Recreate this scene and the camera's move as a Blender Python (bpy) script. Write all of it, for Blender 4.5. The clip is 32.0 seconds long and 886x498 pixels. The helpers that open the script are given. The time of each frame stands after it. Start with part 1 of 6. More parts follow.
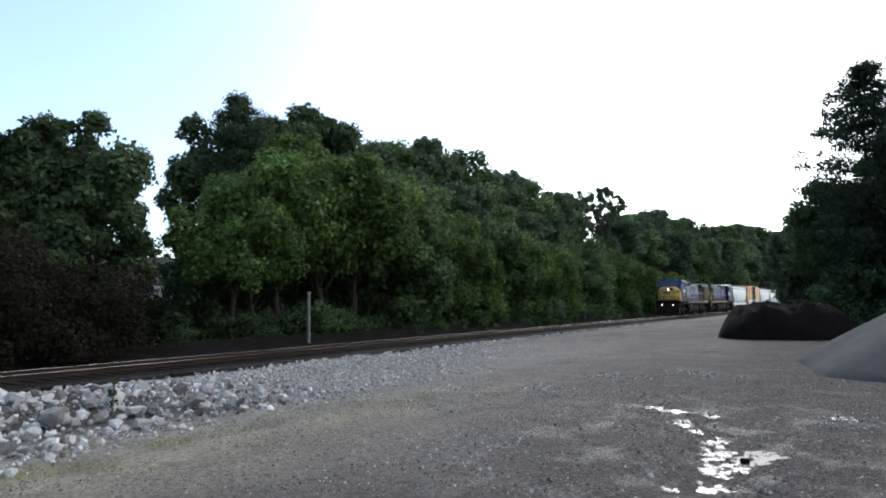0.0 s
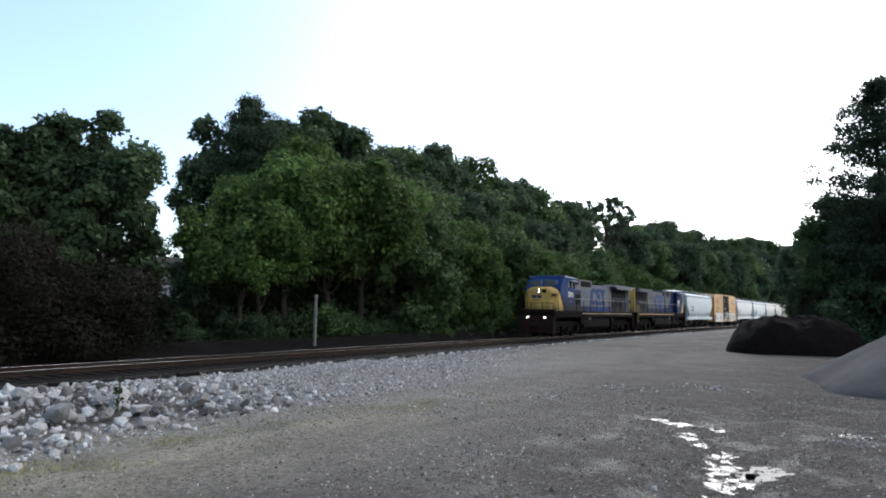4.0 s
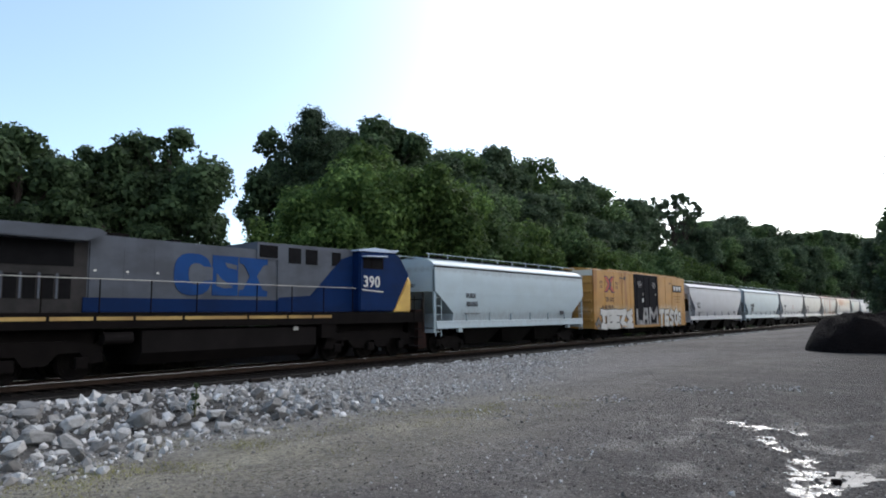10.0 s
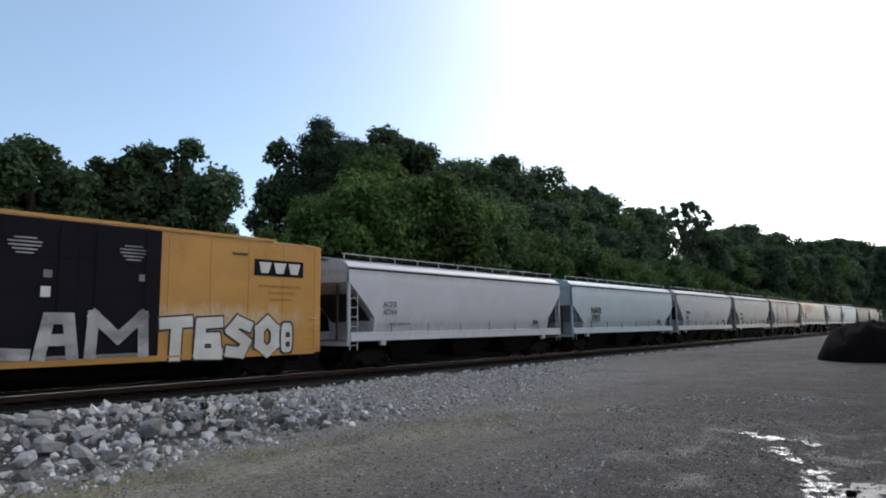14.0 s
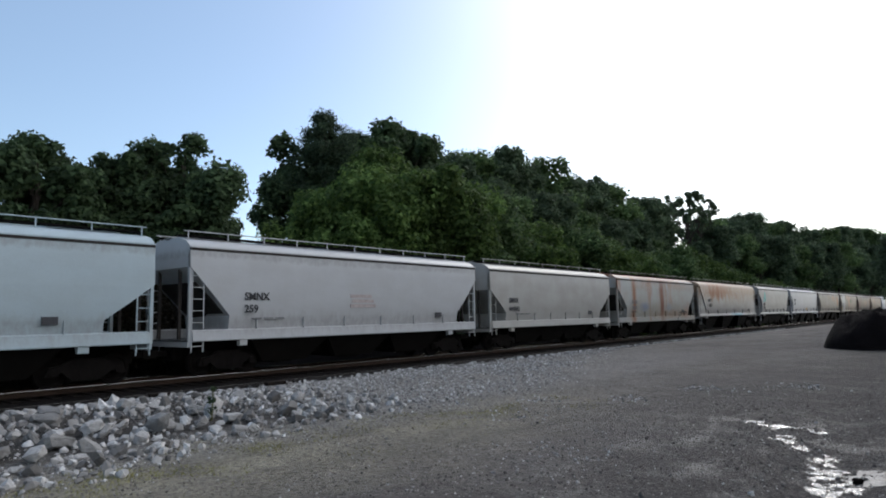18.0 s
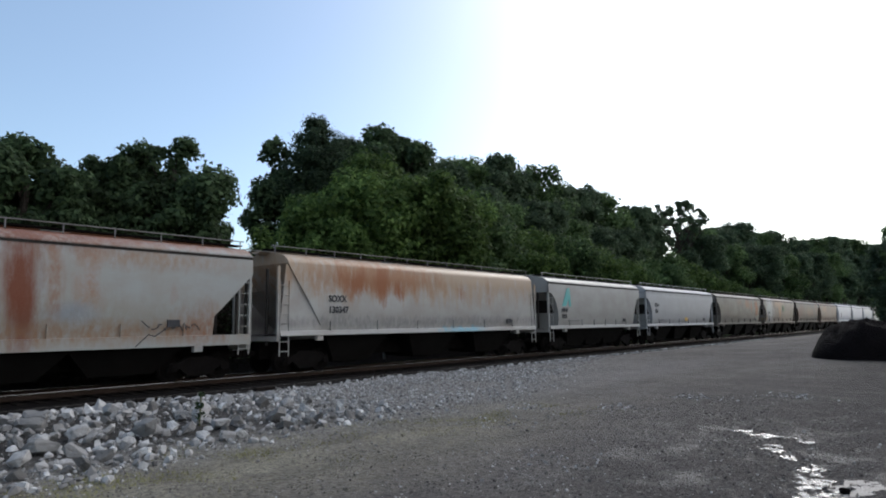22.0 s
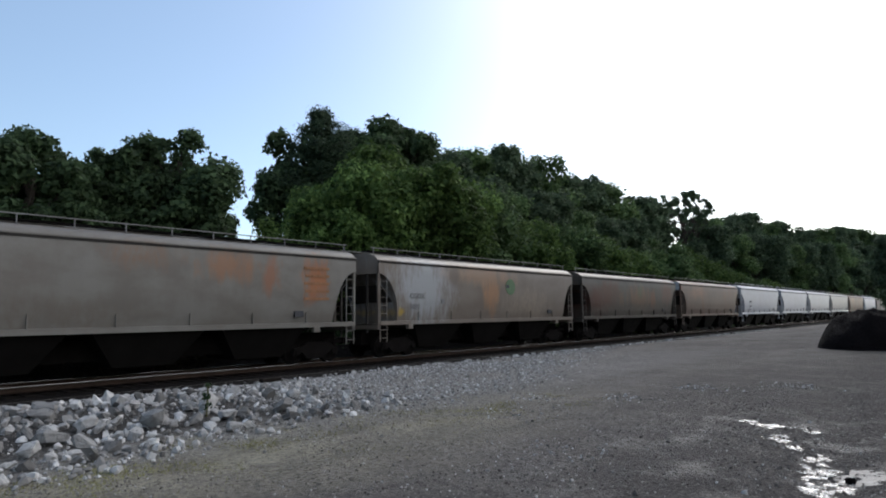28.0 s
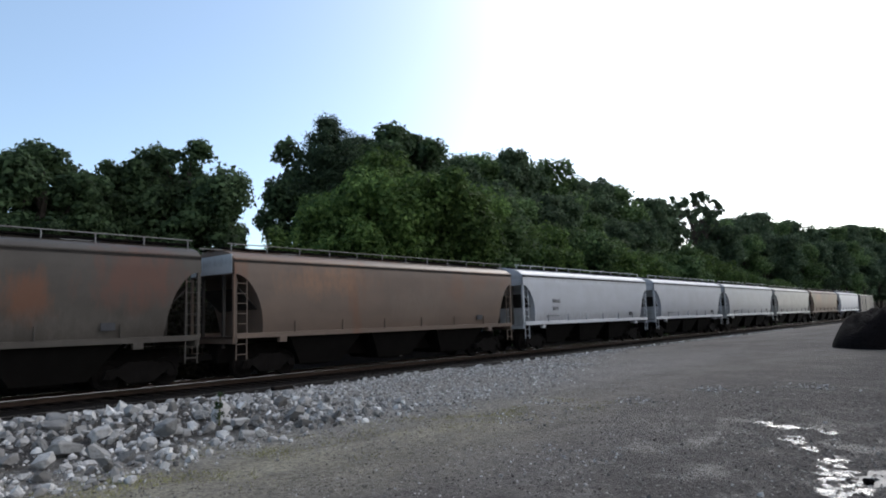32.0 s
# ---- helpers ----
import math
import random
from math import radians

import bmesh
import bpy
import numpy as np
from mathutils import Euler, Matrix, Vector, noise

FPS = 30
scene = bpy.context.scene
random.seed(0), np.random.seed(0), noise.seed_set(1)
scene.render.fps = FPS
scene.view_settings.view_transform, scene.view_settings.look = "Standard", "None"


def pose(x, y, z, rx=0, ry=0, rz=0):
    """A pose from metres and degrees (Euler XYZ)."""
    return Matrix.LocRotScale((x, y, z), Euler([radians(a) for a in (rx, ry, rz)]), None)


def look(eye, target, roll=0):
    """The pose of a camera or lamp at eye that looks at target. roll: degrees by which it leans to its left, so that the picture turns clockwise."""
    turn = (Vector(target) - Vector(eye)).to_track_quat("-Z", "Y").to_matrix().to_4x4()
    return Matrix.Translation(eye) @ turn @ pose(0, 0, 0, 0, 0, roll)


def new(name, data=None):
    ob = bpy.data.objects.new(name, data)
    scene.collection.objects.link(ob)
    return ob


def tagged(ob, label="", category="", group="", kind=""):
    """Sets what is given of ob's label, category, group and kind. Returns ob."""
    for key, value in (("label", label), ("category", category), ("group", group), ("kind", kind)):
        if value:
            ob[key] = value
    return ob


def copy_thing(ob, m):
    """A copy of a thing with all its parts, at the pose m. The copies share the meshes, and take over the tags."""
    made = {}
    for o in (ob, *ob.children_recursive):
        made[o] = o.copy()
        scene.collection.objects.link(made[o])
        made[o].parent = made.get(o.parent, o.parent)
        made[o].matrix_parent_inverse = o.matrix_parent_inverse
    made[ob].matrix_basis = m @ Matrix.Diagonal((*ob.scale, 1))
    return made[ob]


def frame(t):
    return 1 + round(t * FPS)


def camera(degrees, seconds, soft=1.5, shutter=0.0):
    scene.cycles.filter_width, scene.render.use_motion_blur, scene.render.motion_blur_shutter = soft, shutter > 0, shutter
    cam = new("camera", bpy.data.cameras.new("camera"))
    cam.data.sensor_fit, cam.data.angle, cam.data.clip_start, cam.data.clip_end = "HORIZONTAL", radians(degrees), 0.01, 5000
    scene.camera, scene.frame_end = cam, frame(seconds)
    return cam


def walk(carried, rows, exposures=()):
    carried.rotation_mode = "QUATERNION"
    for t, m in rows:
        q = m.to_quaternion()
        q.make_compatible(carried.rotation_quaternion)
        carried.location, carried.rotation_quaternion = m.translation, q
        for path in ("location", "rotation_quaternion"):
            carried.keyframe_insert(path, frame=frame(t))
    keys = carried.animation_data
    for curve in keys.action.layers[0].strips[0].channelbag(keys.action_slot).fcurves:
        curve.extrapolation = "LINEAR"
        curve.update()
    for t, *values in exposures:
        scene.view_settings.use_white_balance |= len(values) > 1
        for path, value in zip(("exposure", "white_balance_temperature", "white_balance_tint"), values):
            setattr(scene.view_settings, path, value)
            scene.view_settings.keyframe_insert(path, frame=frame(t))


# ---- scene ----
# the eye stands still on the gravel lot; the shot pans a little by hand
# x: across the track (camera side positive), y: along the track away from the camera, z up
EYE = 1.75
XT = -21.9          # middle of the track
ZR = -0.15          # top of the rails
cam = camera(68.37, 32.0, soft=1.9)
VIEW = [            # seconds, yaw, pitch, roll
    (0.0, 32.69, 4.90, -0.74),
    (0.5, 33.04, 4.90, -0.22),
    (1.0, 33.92, 5.12, 0.38),
    (1.5, 34.67, 5.14, -0.09),
    (2.0, 34.04, 5.15, -0.41),
    (2.5, 33.91, 4.89, -0.20),
    (3.0, 33.22, 5.11, 0.07),
    (3.5, 33.40, 5.59, 0.74),
    (5.5, 33.27, 4.75, 0.29),
    (6.0, 33.30, 5.29, 0.01),
    (6.5, 33.07, 5.75, -0.32),
    (7.0, 33.29, 5.56, -0.56),
    (7.5, 33.03, 5.65, -0.87),
    (8.0, 37.20, 5.59, -0.06),
    (8.5, 38.96, 5.56, 0.55),
    (9.0, 38.34, 5.56, -0.51),
    (9.5, 38.72, 6.03, 0.15),
    (10.0, 38.79, 5.74, -0.42),
    (10.5, 38.49, 5.48, -0.80),
    (11.0, 40.34, 5.60, -0.20),
    (11.5, 38.80, 6.17, 0.70),
    (12.0, 39.28, 6.56, 0.03),
    (12.5, 39.70, 6.76, -0.09),
    (13.0, 40.00, 6.91, -0.05),
    (13.5, 39.89, 6.74, -0.12),
    (14.0, 39.56, 6.56, -0.48),
    (14.5, 39.66, 6.53, -0.40),
    (16.5, 39.47, 6.12, -0.64),
    (17.0, 39.04, 5.92, -1.22),
    (17.5, 39.23, 5.83, -0.96),
    (18.0, 39.95, 5.87, -1.05),
    (18.5, 39.62, 6.25, -1.00),
    (19.0, 39.04, 6.26, -0.85),
    (19.5, 37.78, 6.23, -1.01),
    (20.0, 38.21, 6.41, -0.53),
    (20.5, 39.32, 6.37, -0.48),
    (21.0, 38.89, 6.59, -0.79),
    (21.5, 38.71, 6.61, -0.77),
    (22.0, 39.16, 6.44, -0.57),
    (22.5, 39.03, 6.54, -0.75),
    (23.0, 40.10, 6.52, -0.34),
    (23.5, 40.73, 6.44, -0.14),
    (24.0, 40.99, 6.44, 0.10),
    (24.5, 40.89, 6.39, -0.14),
    (25.0, 40.70, 6.35, -0.25),
    (25.5, 40.51, 6.18, 0.16),
    (26.0, 39.71, 5.84, -0.40),
    (26.5, 39.84, 5.80, -0.29),
    (28.5, 39.51, 5.73, -0.99),
    (29.0, 39.46, 5.90, -1.20),
    (29.5, 39.65, 5.73, -0.93),
    (30.0, 40.20, 5.43, -0.94),
    (30.5, 40.39, 5.43, -1.16),
    (31.0, 40.18, 5.47, -1.17),
    (31.5, 41.15, 5.68, -0.99),
    (32.0, 40.40, 6.16, -1.62),
]
walk(cam, [(t, pose(0, 0, EYE, 90 + p, 0, y) @ pose(0, 0, 0, 0, 0, r)) for t, y, p, r in VIEW],
     exposures=[(0, 0.44, 6280, 10), (6, 0.42, 6280, 10), (8, 0.30, 6280, 10), (10.5, 0.24, 6280, 10), (12, -0.15, 6280, 10), (17, -0.20, 6280, 10), (27, -0.18, 6280, 10), (32, -0.02, 6280, 10)])

# ---- sky and sun ----
SUN_AZ, SUN_EL = 12.0, 34.0        # degrees left of +y, and up
world = bpy.data.worlds.new("sky")
scene.world = world
world.use_nodes = True
wn = world.node_tree.nodes
sky = wn.new("ShaderNodeTexSky")
sky.sky_type, sky.sun_disc = "NISHITA", False
sky.sun_elevation, sky.sun_rotation = radians(SUN_EL), radians(-SUN_AZ)
sky.air_density, sky.dust_density, sky.ozone_density = 1.0, 0.8, 2.0
veil = wn.new("ShaderNodeMix")          # thin high haze over the whole sky
veil.data_type, veil.blend_type = "RGBA", "ADD"
veil.inputs[0].default_value = 1.0
# a sheet of bright thin cloud covers the sky from the sun round to the camera's right; the left stays hazy blue
way, dot, edge, tint = wn.new("ShaderNodeTexCoord"), wn.new("ShaderNodeVectorMath"), wn.new("ShaderNodeMapRange"), wn.new("ShaderNodeMix")
dot.operation, dot.inputs[1].default_value = "DOT_PRODUCT", (0.80, 0.52, -0.15)
wisps = wn.new("ShaderNodeTexNoise")
wisps.inputs["Scale"].default_value, wisps.inputs["Detail"].default_value = 2.2, 5
ragged = wn.new("ShaderNodeMath")
ragged.operation = "MULTIPLY_ADD"
ragged.inputs[1].default_value = 0.14
edge.interpolation_type = "SMOOTHSTEP"
edge.inputs[1].default_value, edge.inputs[2].default_value = -0.47, 0.80
tint.data_type = "RGBA"
tint.inputs[6].default_value, tint.inputs[7].default_value = (0.85, 1.10, 1.20, 1), (10.5, 9.6, 8.4, 1)
wl = world.node_tree.links
wl.new(way.outputs["Generated"], dot.inputs[0])
wl.new(way.outputs["Generated"], wisps.inputs[0])
wl.new(wisps.outputs[0], ragged.inputs[0])
wl.new(dot.outputs["Value"], ragged.inputs[2])
wl.new(ragged.outputs[0], edge.inputs[0])
soft = wn.new("ShaderNodeMath")
soft.operation, soft.inputs[1].default_value = "POWER", 1.7
wl.new(edge.outputs[0], soft.inputs[0])
wl.new(soft.outputs[0], tint.inputs[0])
wl.new(tint.outputs[2], veil.inputs[7])
wn["Background"].inputs[1].default_value = 0.15
world.node_tree.links.new(sky.outputs[0], veil.inputs[6])
world.node_tree.links.new(veil.outputs[2], wn["Background"].inputs[0])
sun = new("sun", bpy.data.lights.new("sun", "SUN"))
sun.data.energy, sun.data.angle, sun.data.color = 1.2, radians(12), (1, 0.95, 0.88)
sun.matrix_world = look((0, 0, 60), (60 * math.sin(radians(SUN_AZ)) * math.cos(radians(SUN_EL)),
                                    -60 * math.cos(radians(SUN_AZ)) * math.cos(radians(SUN_EL)), 60 - 60 * math.sin(radians(SUN_EL))))


# ---- materials ----
def nodes_of(name):
    m = bpy.data.materials.new(name)
    m.use_nodes = True
    t = m.node_tree
    return m, t.nodes, t.links, t.nodes["Principled BSDF"]


def ramp(n, stops):
    r = n.new("ShaderNodeValToRGB")
    els = r.color_ramp.elements
    while len(els) < len(stops):
        els.new(0.5)
    for e, (p, c) in zip(els, stops):
        e.position, e.color = p, (*c, 1) if len(c) == 3 else c
    return r


def mixed(n, l, fac, a, b):
    m = n.new("ShaderNodeMix")
    m.data_type = "RGBA"
    for sock, v in ((m.inputs[0], fac), (m.inputs[6], a), (m.inputs[7], b)):
        if hasattr(v, "is_linked"):
            l.new(v, sock)
        elif isinstance(v, (int, float)):
            sock.default_value = v
        else:
            sock.default_value = (*v, 1)
    return m.outputs[2]


def noise_of(n, l, scale, detail=4, stretch=(1, 1, 1), rough=0.6, lo=0.4, hi=0.6, coords="Object"):
    tc, mp, no = n.new("ShaderNodeTexCoord"), n.new("ShaderNodeMapping"), n.new("ShaderNodeTexNoise")
    mp.inputs[3].default_value = stretch
    no.inputs["Scale"].default_value, no.inputs["Detail"].default_value, no.inputs["Roughness"].default_value = scale, detail, rough
    l.new(tc.outputs[coords], mp.inputs[0])
    l.new(mp.outputs[0], no.inputs[0])
    r = n.new("ShaderNodeMapRange")
    r.inputs[1].default_value, r.inputs[2].default_value = lo, hi
    l.new(no.outputs[0], r.inputs[0])
    return r.outputs[0]


def bumped(n, l, b, height, strength=0.3, distance=0.02):
    bp = n.new("ShaderNodeBump")
    bp.inputs["Strength"].default_value, bp.inputs["Distance"].default_value = strength, distance
    l.new(height, bp.inputs["Height"])
    l.new(bp.outputs[0], b.inputs["Normal"])


def surface(name, base, other, scale=3.0, rough=0.7, metal=0.0, fine=40.0, bump=0.3, dist=0.01, lo=0.35, hi=0.65):
    """Two tones mixed by a coarse noise, a fine grain over it, and a bump."""
    m, n, l, b = nodes_of(name)
    c = mixed(n, l, noise_of(n, l, scale, lo=lo, hi=hi), base, other)
    grain = noise_of(n, l, fine, 3, lo=0.3, hi=0.7)
    l.new(mixed(n, l, mathed(n, l, grain, 0.35), c, tuple(0.55 * v for v in base)), b.inputs["Base Color"])
    b.inputs["Roughness"].default_value, b.inputs["Metallic"].default_value = rough, metal
    b.inputs["Specular IOR Level"].default_value = 0.08 if max(base) < 0.03 else 0.3
    if bump:
        bumped(n, l, b, grain, bump, dist)
    return m


def mathed(n, l, a, k):
    q = n.new("ShaderNodeMath")
    q.operation = "MULTIPLY"
    l.new(a, q.inputs[0])
    if hasattr(k, "is_linked"):
        l.new(k, q.inputs[1])
    else:
        q.inputs[1].default_value = k
    return q.outputs[0]


def weathered(name, paint, dirt=(0.16, 0.12, 0.09), rust=(0.22, 0.075, 0.03), dirt_amount=0.3, rust_amount=0.0, rough=0.5, seed=0.0, patches=(), spec=0.3, torn_by=2.2):
    """Painted steel: blotches, vertical streaks of dirt, patches and runs of rust; each patch is (y, z, half length, half height, colour, strength)."""
    m, n, l, b = nodes_of(name)
    blotch = noise_of(n, l, 0.7, 5, (1, 0.8, 1.4), lo=0.42, hi=0.62)
    streak = noise_of(n, l, 1.1, 4, (1, 1.1, 0.16), lo=0.36, hi=0.74)
    c = mixed(n, l, mathed(n, l, blotch, dirt_amount), paint, dirt)
    c = mixed(n, l, mathed(n, l, streak, 0.7 * dirt_amount), c, dirt)
    if rust_amount:
        tc, mp, no = n.new("ShaderNodeTexCoord"), n.new("ShaderNodeMapping"), n.new("ShaderNodeTexNoise")
        mp.inputs[1].default_value = (seed, seed * 3.1, 0)
        mp.inputs[3].default_value = (1, 0.5, 0.22)
        no.inputs["Scale"].default_value, no.inputs["Detail"].default_value = 1.1, 6
        l.new(tc.outputs["Object"], mp.inputs[0])
        l.new(mp.outputs[0], no.inputs[0])
        sep = n.new("ShaderNodeSeparateXYZ")
        l.new(tc.outputs["Object"], sep.inputs[0])
        up = n.new("ShaderNodeMapRange")
        up.inputs[1].default_value, up.inputs[2].default_value, up.inputs[3].default_value, up.inputs[4].default_value = 1.2, 4.4, -0.12, 0.10
        l.new(sep.outputs[2], up.inputs[0])
        add = n.new("ShaderNodeMath")
        l.new(no.outputs[0], add.inputs[0])
        l.new(up.outputs[0], add.inputs[1])
        r = n.new("ShaderNodeMapRange")
        r.inputs[1].default_value, r.inputs[2].default_value = 0.66 - 0.22 * rust_amount, 0.80 - 0.22 * rust_amount
        l.new(add.outputs[0], r.inputs[0])
        fine = noise_of(n, l, 9, 4, lo=0.2, hi=0.7)
        c = mixed(n, l, mathed(n, l, r.outputs[0], fine), c, rust)
        runs = noise_of(n, l, 1.0, 3, (1, 0.55, 0.05), rough=0.5, lo=0.66 - 0.10 * rust_amount, hi=0.72 - 0.08 * rust_amount)
        c = mixed(n, l, mathed(n, l, runs, 0.85), c, tuple(0.9 * v for v in rust))
    if patches:
        tc = n.new("ShaderNodeTexCoord")
        torn = noise_of(n, l, 2.4, 7, (1, 1, 0.30), rough=0.7, lo=0.1, hi=0.9)
        specks = noise_of(n, l, 7, 4, (1, 1, 0.5), lo=0.25, hi=0.6)
        for y, z, hy, hz, colour, strength in patches:
            away, size, ln, add, r = n.new("ShaderNodeVectorMath"), n.new("ShaderNodeVectorMath"), n.new("ShaderNodeVectorMath"), n.new("ShaderNodeMath"), n.new("ShaderNodeMapRange")
            away.operation, size.operation, ln.operation, add.operation = "SUBTRACT", "MULTIPLY", "LENGTH", "MULTIPLY_ADD"
            away.inputs[1].default_value, size.inputs[1].default_value = (0, y, z), (0, 1 / hy, 1 / hz)
            l.new(tc.outputs["Object"], away.inputs[0])
            l.new(away.outputs[0], size.inputs[0])
            l.new(size.outputs[0], ln.inputs[0])
            l.new(torn, add.inputs[0])
            add.inputs[1].default_value = torn_by
            l.new(ln.outputs["Value"], add.inputs[2])
            r.inputs[1].default_value, r.inputs[2].default_value, r.inputs[3].default_value, r.inputs[4].default_value = 0.35 + 0.5 * torn_by, (2.25 if torn_by > 2 else 1.35 + 0.5 * torn_by), strength, 0.0
            l.new(add.outputs[0], r.inputs[0])
            c = mixed(n, l, mathed(n, l, r.outputs[0], specks) if strength < 0.8 else r.outputs[0], c, colour)
    grain = noise_of(n, l, 30, 3, lo=0.3, hi=0.7)
    c = mixed(n, l, mathed(n, l, grain, 0.12), c, dirt)
    l.new(c, b.inputs["Base Color"])
    b.inputs["Roughness"].default_value = rough
    b.inputs["Specular IOR Level"].default_value = spec
    bumped(n, l, b, blotch, 0.15, 0.02)
    return m


def leafy(name, dark, light, yellow=0.0):
    m, n, l, b = nodes_of(name)
    geo, info = n.new("ShaderNodeNewGeometry"), n.new("ShaderNodeObjectInfo")
    c = ramp(n, [(0.0, dark), (0.6, tuple((a + q) / 2 for a, q in zip(dark, light))), (1.0, light)])
    l.new(geo.outputs["Random Per Island"], c.inputs[0])
    hue = n.new("ShaderNodeHueSaturation")
    r = n.new("ShaderNodeMapRange")
    r.inputs[3].default_value, r.inputs[4].default_value = 0.75, 1.25
    l.new(info.outputs["Random"], r.inputs[0])
    lump = n.new("ShaderNodeMapRange")
    lump.inputs[3].default_value, lump.inputs[4].default_value = 0.65, 1.35
    l.new(noise_of(n, l, 0.42, 3, lo=0.36, hi=0.64), lump.inputs[0])
    l.new(mathed(n, l, r.outputs[0], lump.outputs[0]), hue.inputs["Value"])
    l.new(c.outputs[0], hue.inputs["Color"])
    l.new(hue.outputs[0], b.inputs["Base Color"])
    b.inputs["Roughness"].default_value = 0.75
    b.inputs["Specular IOR Level"].default_value = 0.12
    tr, mx = n.new("ShaderNodeBsdfTranslucent"), n.new("ShaderNodeMixShader")
    l.new(hue.outputs[0], tr.inputs[0])
    mx.inputs[0].default_value = 0.38
    l.new(b.outputs[0], mx.inputs[1])
    l.new(tr.outputs[0], mx.inputs[2])
    l.new(mx.outputs[0], n["Material Output"].inputs[0])
    return m


def plain(name, colour, rough=0.6, metal=0.0, emit=0.0):
    m, n, l, b = nodes_of(name)
    l.new(mixed(n, l, noise_of(n, l, 6, 4, lo=0.35, hi=0.65), colour, tuple(0.72 * v for v in colour)), b.inputs["Base Color"])
    b.inputs["Roughness"].default_value, b.inputs["Metallic"].default_value = rough, metal
    if emit:
        b.inputs["Emission Color"].default_value, b.inputs["Emission Strength"].default_value = (*colour, 1), emit
    return m


def ground_material():
    """Damp lot: brown soil and fine gravel, an olive verge, and a belt of pale crushed stone along the ballast."""
    m, n, l, b = nodes_of("gravel_lot")
    tc, sep = n.new("ShaderNodeTexCoord"), n.new("ShaderNodeSeparateXYZ")
    l.new(tc.outputs["Object"], sep.inputs[0])

    def belt(axis, a, b_, wobble, scale):
        """0 at a, 1 at b_, along one axis, with a wandering edge."""
        add, r = n.new("ShaderNodeMath"), n.new("ShaderNodeMapRange")
        add.operation, add.inputs[1].default_value = "MULTIPLY_ADD", wobble
        l.new(noise_of(n, l, scale, 6, rough=0.65, lo=0.25, hi=0.75), add.inputs[0])
        l.new(sep.outputs[axis], add.inputs[2])
        r.inputs[1].default_value, r.inputs[2].default_value = a, b_
        l.new(add.outputs[0], r.inputs[0])
        return r.outputs[0]

    big = noise_of(n, l, 0.10, 5, (1, 0.45, 1), lo=0.38, hi=0.62)
    mid = noise_of(n, l, 1.1, 7, rough=0.7, lo=0.36, hi=0.66)
    fine = noise_of(n, l, 26, 5, rough=0.75, lo=0.42, hi=0.62)
    grit = noise_of(n, l, 13, 5, rough=0.8, lo=0.47, hi=0.60)
    c = mixed(n, l, big, (0.165, 0.148, 0.134), (0.245, 0.224, 0.203))
    blot = noise_of(n, l, 0.30, 7, (1, 0.6, 1), rough=0.72, lo=0.44, hi=0.60)
    c = mixed(n, l, mathed(n, l, blot, 0.6), c, (0.060, 0.052, 0.045))
    # damp soil on the right, painted darker still to imitate lens vignetting
    damp = belt(0, -6.0, 0.0, 2.5, 0.4)
    c = mixed(n, l, mathed(n, l, damp, 0.85), c, (0.040, 0.033, 0.033))
    c = mixed(n, l, mathed(n, l, belt(0, -4.0, -0.8, 1.2, 0.5), 0.75), c, (0.026, 0.021, 0.023))
    c = mixed(n, l, mathed(n, l, belt(0, -2.4, 0.8, 1.0, 0.5), 0.6), c, (0.018, 0.014, 0.016))
    verge = mathed(n, l, belt(0, -3.6, -5.8, 2.2, 0.5), belt(1, 17, 9, 4.0, 0.3))
    c = mixed(n, l, mathed(n, l, mathed(n, l, verge, noise_of(n, l, 0.8, 5, lo=0.26, hi=0.50)), 0.9), c, (0.420, 0.390, 0.285))
    c = mixed(n, l, mathed(n, l, mid, 0.40), c, (0.048, 0.041, 0.037))
    tracks = noise_of(n, l, 0.55, 6, (1, 0.22, 1), rough=0.65, lo=0.50, hi=0.66)
    c = mixed(n, l, mathed(n, l, tracks, 0.5), c, (0.042, 0.036, 0.034))
    worn = noise_of(n, l, 0.9, 8, (0.6, 1.2, 1), rough=0.78, lo=0.52, hi=0.66)
    c = mixed(n, l, mathed(n, l, worn, 0.5), c, (0.24, 0.220, 0.196))
    pale = mathed(n, l, belt(0, -6.6, -8.4, 1.8, 0.9), belt(1, 40, 16, 10.0, 0.2))
    c = mixed(n, l, mathed(n, l, pale, 0.85), c, (0.34, 0.332, 0.318))
    c = mixed(n, l, mathed(n, l, mathed(n, l, pale, noise_of(n, l, 5.5, 5, rough=0.75, lo=0.45, hi=0.60)), 0.8), c, (0.075, 0.07, 0.066))
    c = mixed(n, l, mathed(n, l, fine, 0.55), c, (0.31, 0.284, 0.256))
    c = mixed(n, l, mathed(n, l, grit, 0.55), c, (0.040, 0.034, 0.031))
    pebble, shade, lift = n.new("ShaderNodeTexVoronoi"), n.new("ShaderNodeSeparateColor"), n.new("ShaderNodeMapRange")
    pebble.inputs["Scale"].default_value = 30.0
    l.new(tc.outputs["Object"], pebble.inputs[0])
    l.new(pebble.outputs["Color"], shade.inputs[0])
    lift.inputs[1].default_value, lift.inputs[2].default_value = 0.80, 1.0
    l.new(shade.outputs[0], lift.inputs[0])
    stony = noise_of(n, l, 0.7, 5, rough=0.7, lo=0.40, hi=0.62)
    c = mixed(n, l, mathed(n, l, mathed(n, l, lift.outputs[0], stony), 0.7), c, (0.30, 0.275, 0.25))
    sunk = n.new("ShaderNodeMapRange")
    sunk.inputs[1].default_value, sunk.inputs[2].default_value = 0.30, 0.0
    l.new(shade.outputs[1], sunk.inputs[0])
    c = mixed(n, l, mathed(n, l, mathed(n, l, sunk.outputs[0], stony), 0.7), c, (0.022, 0.018, 0.017))
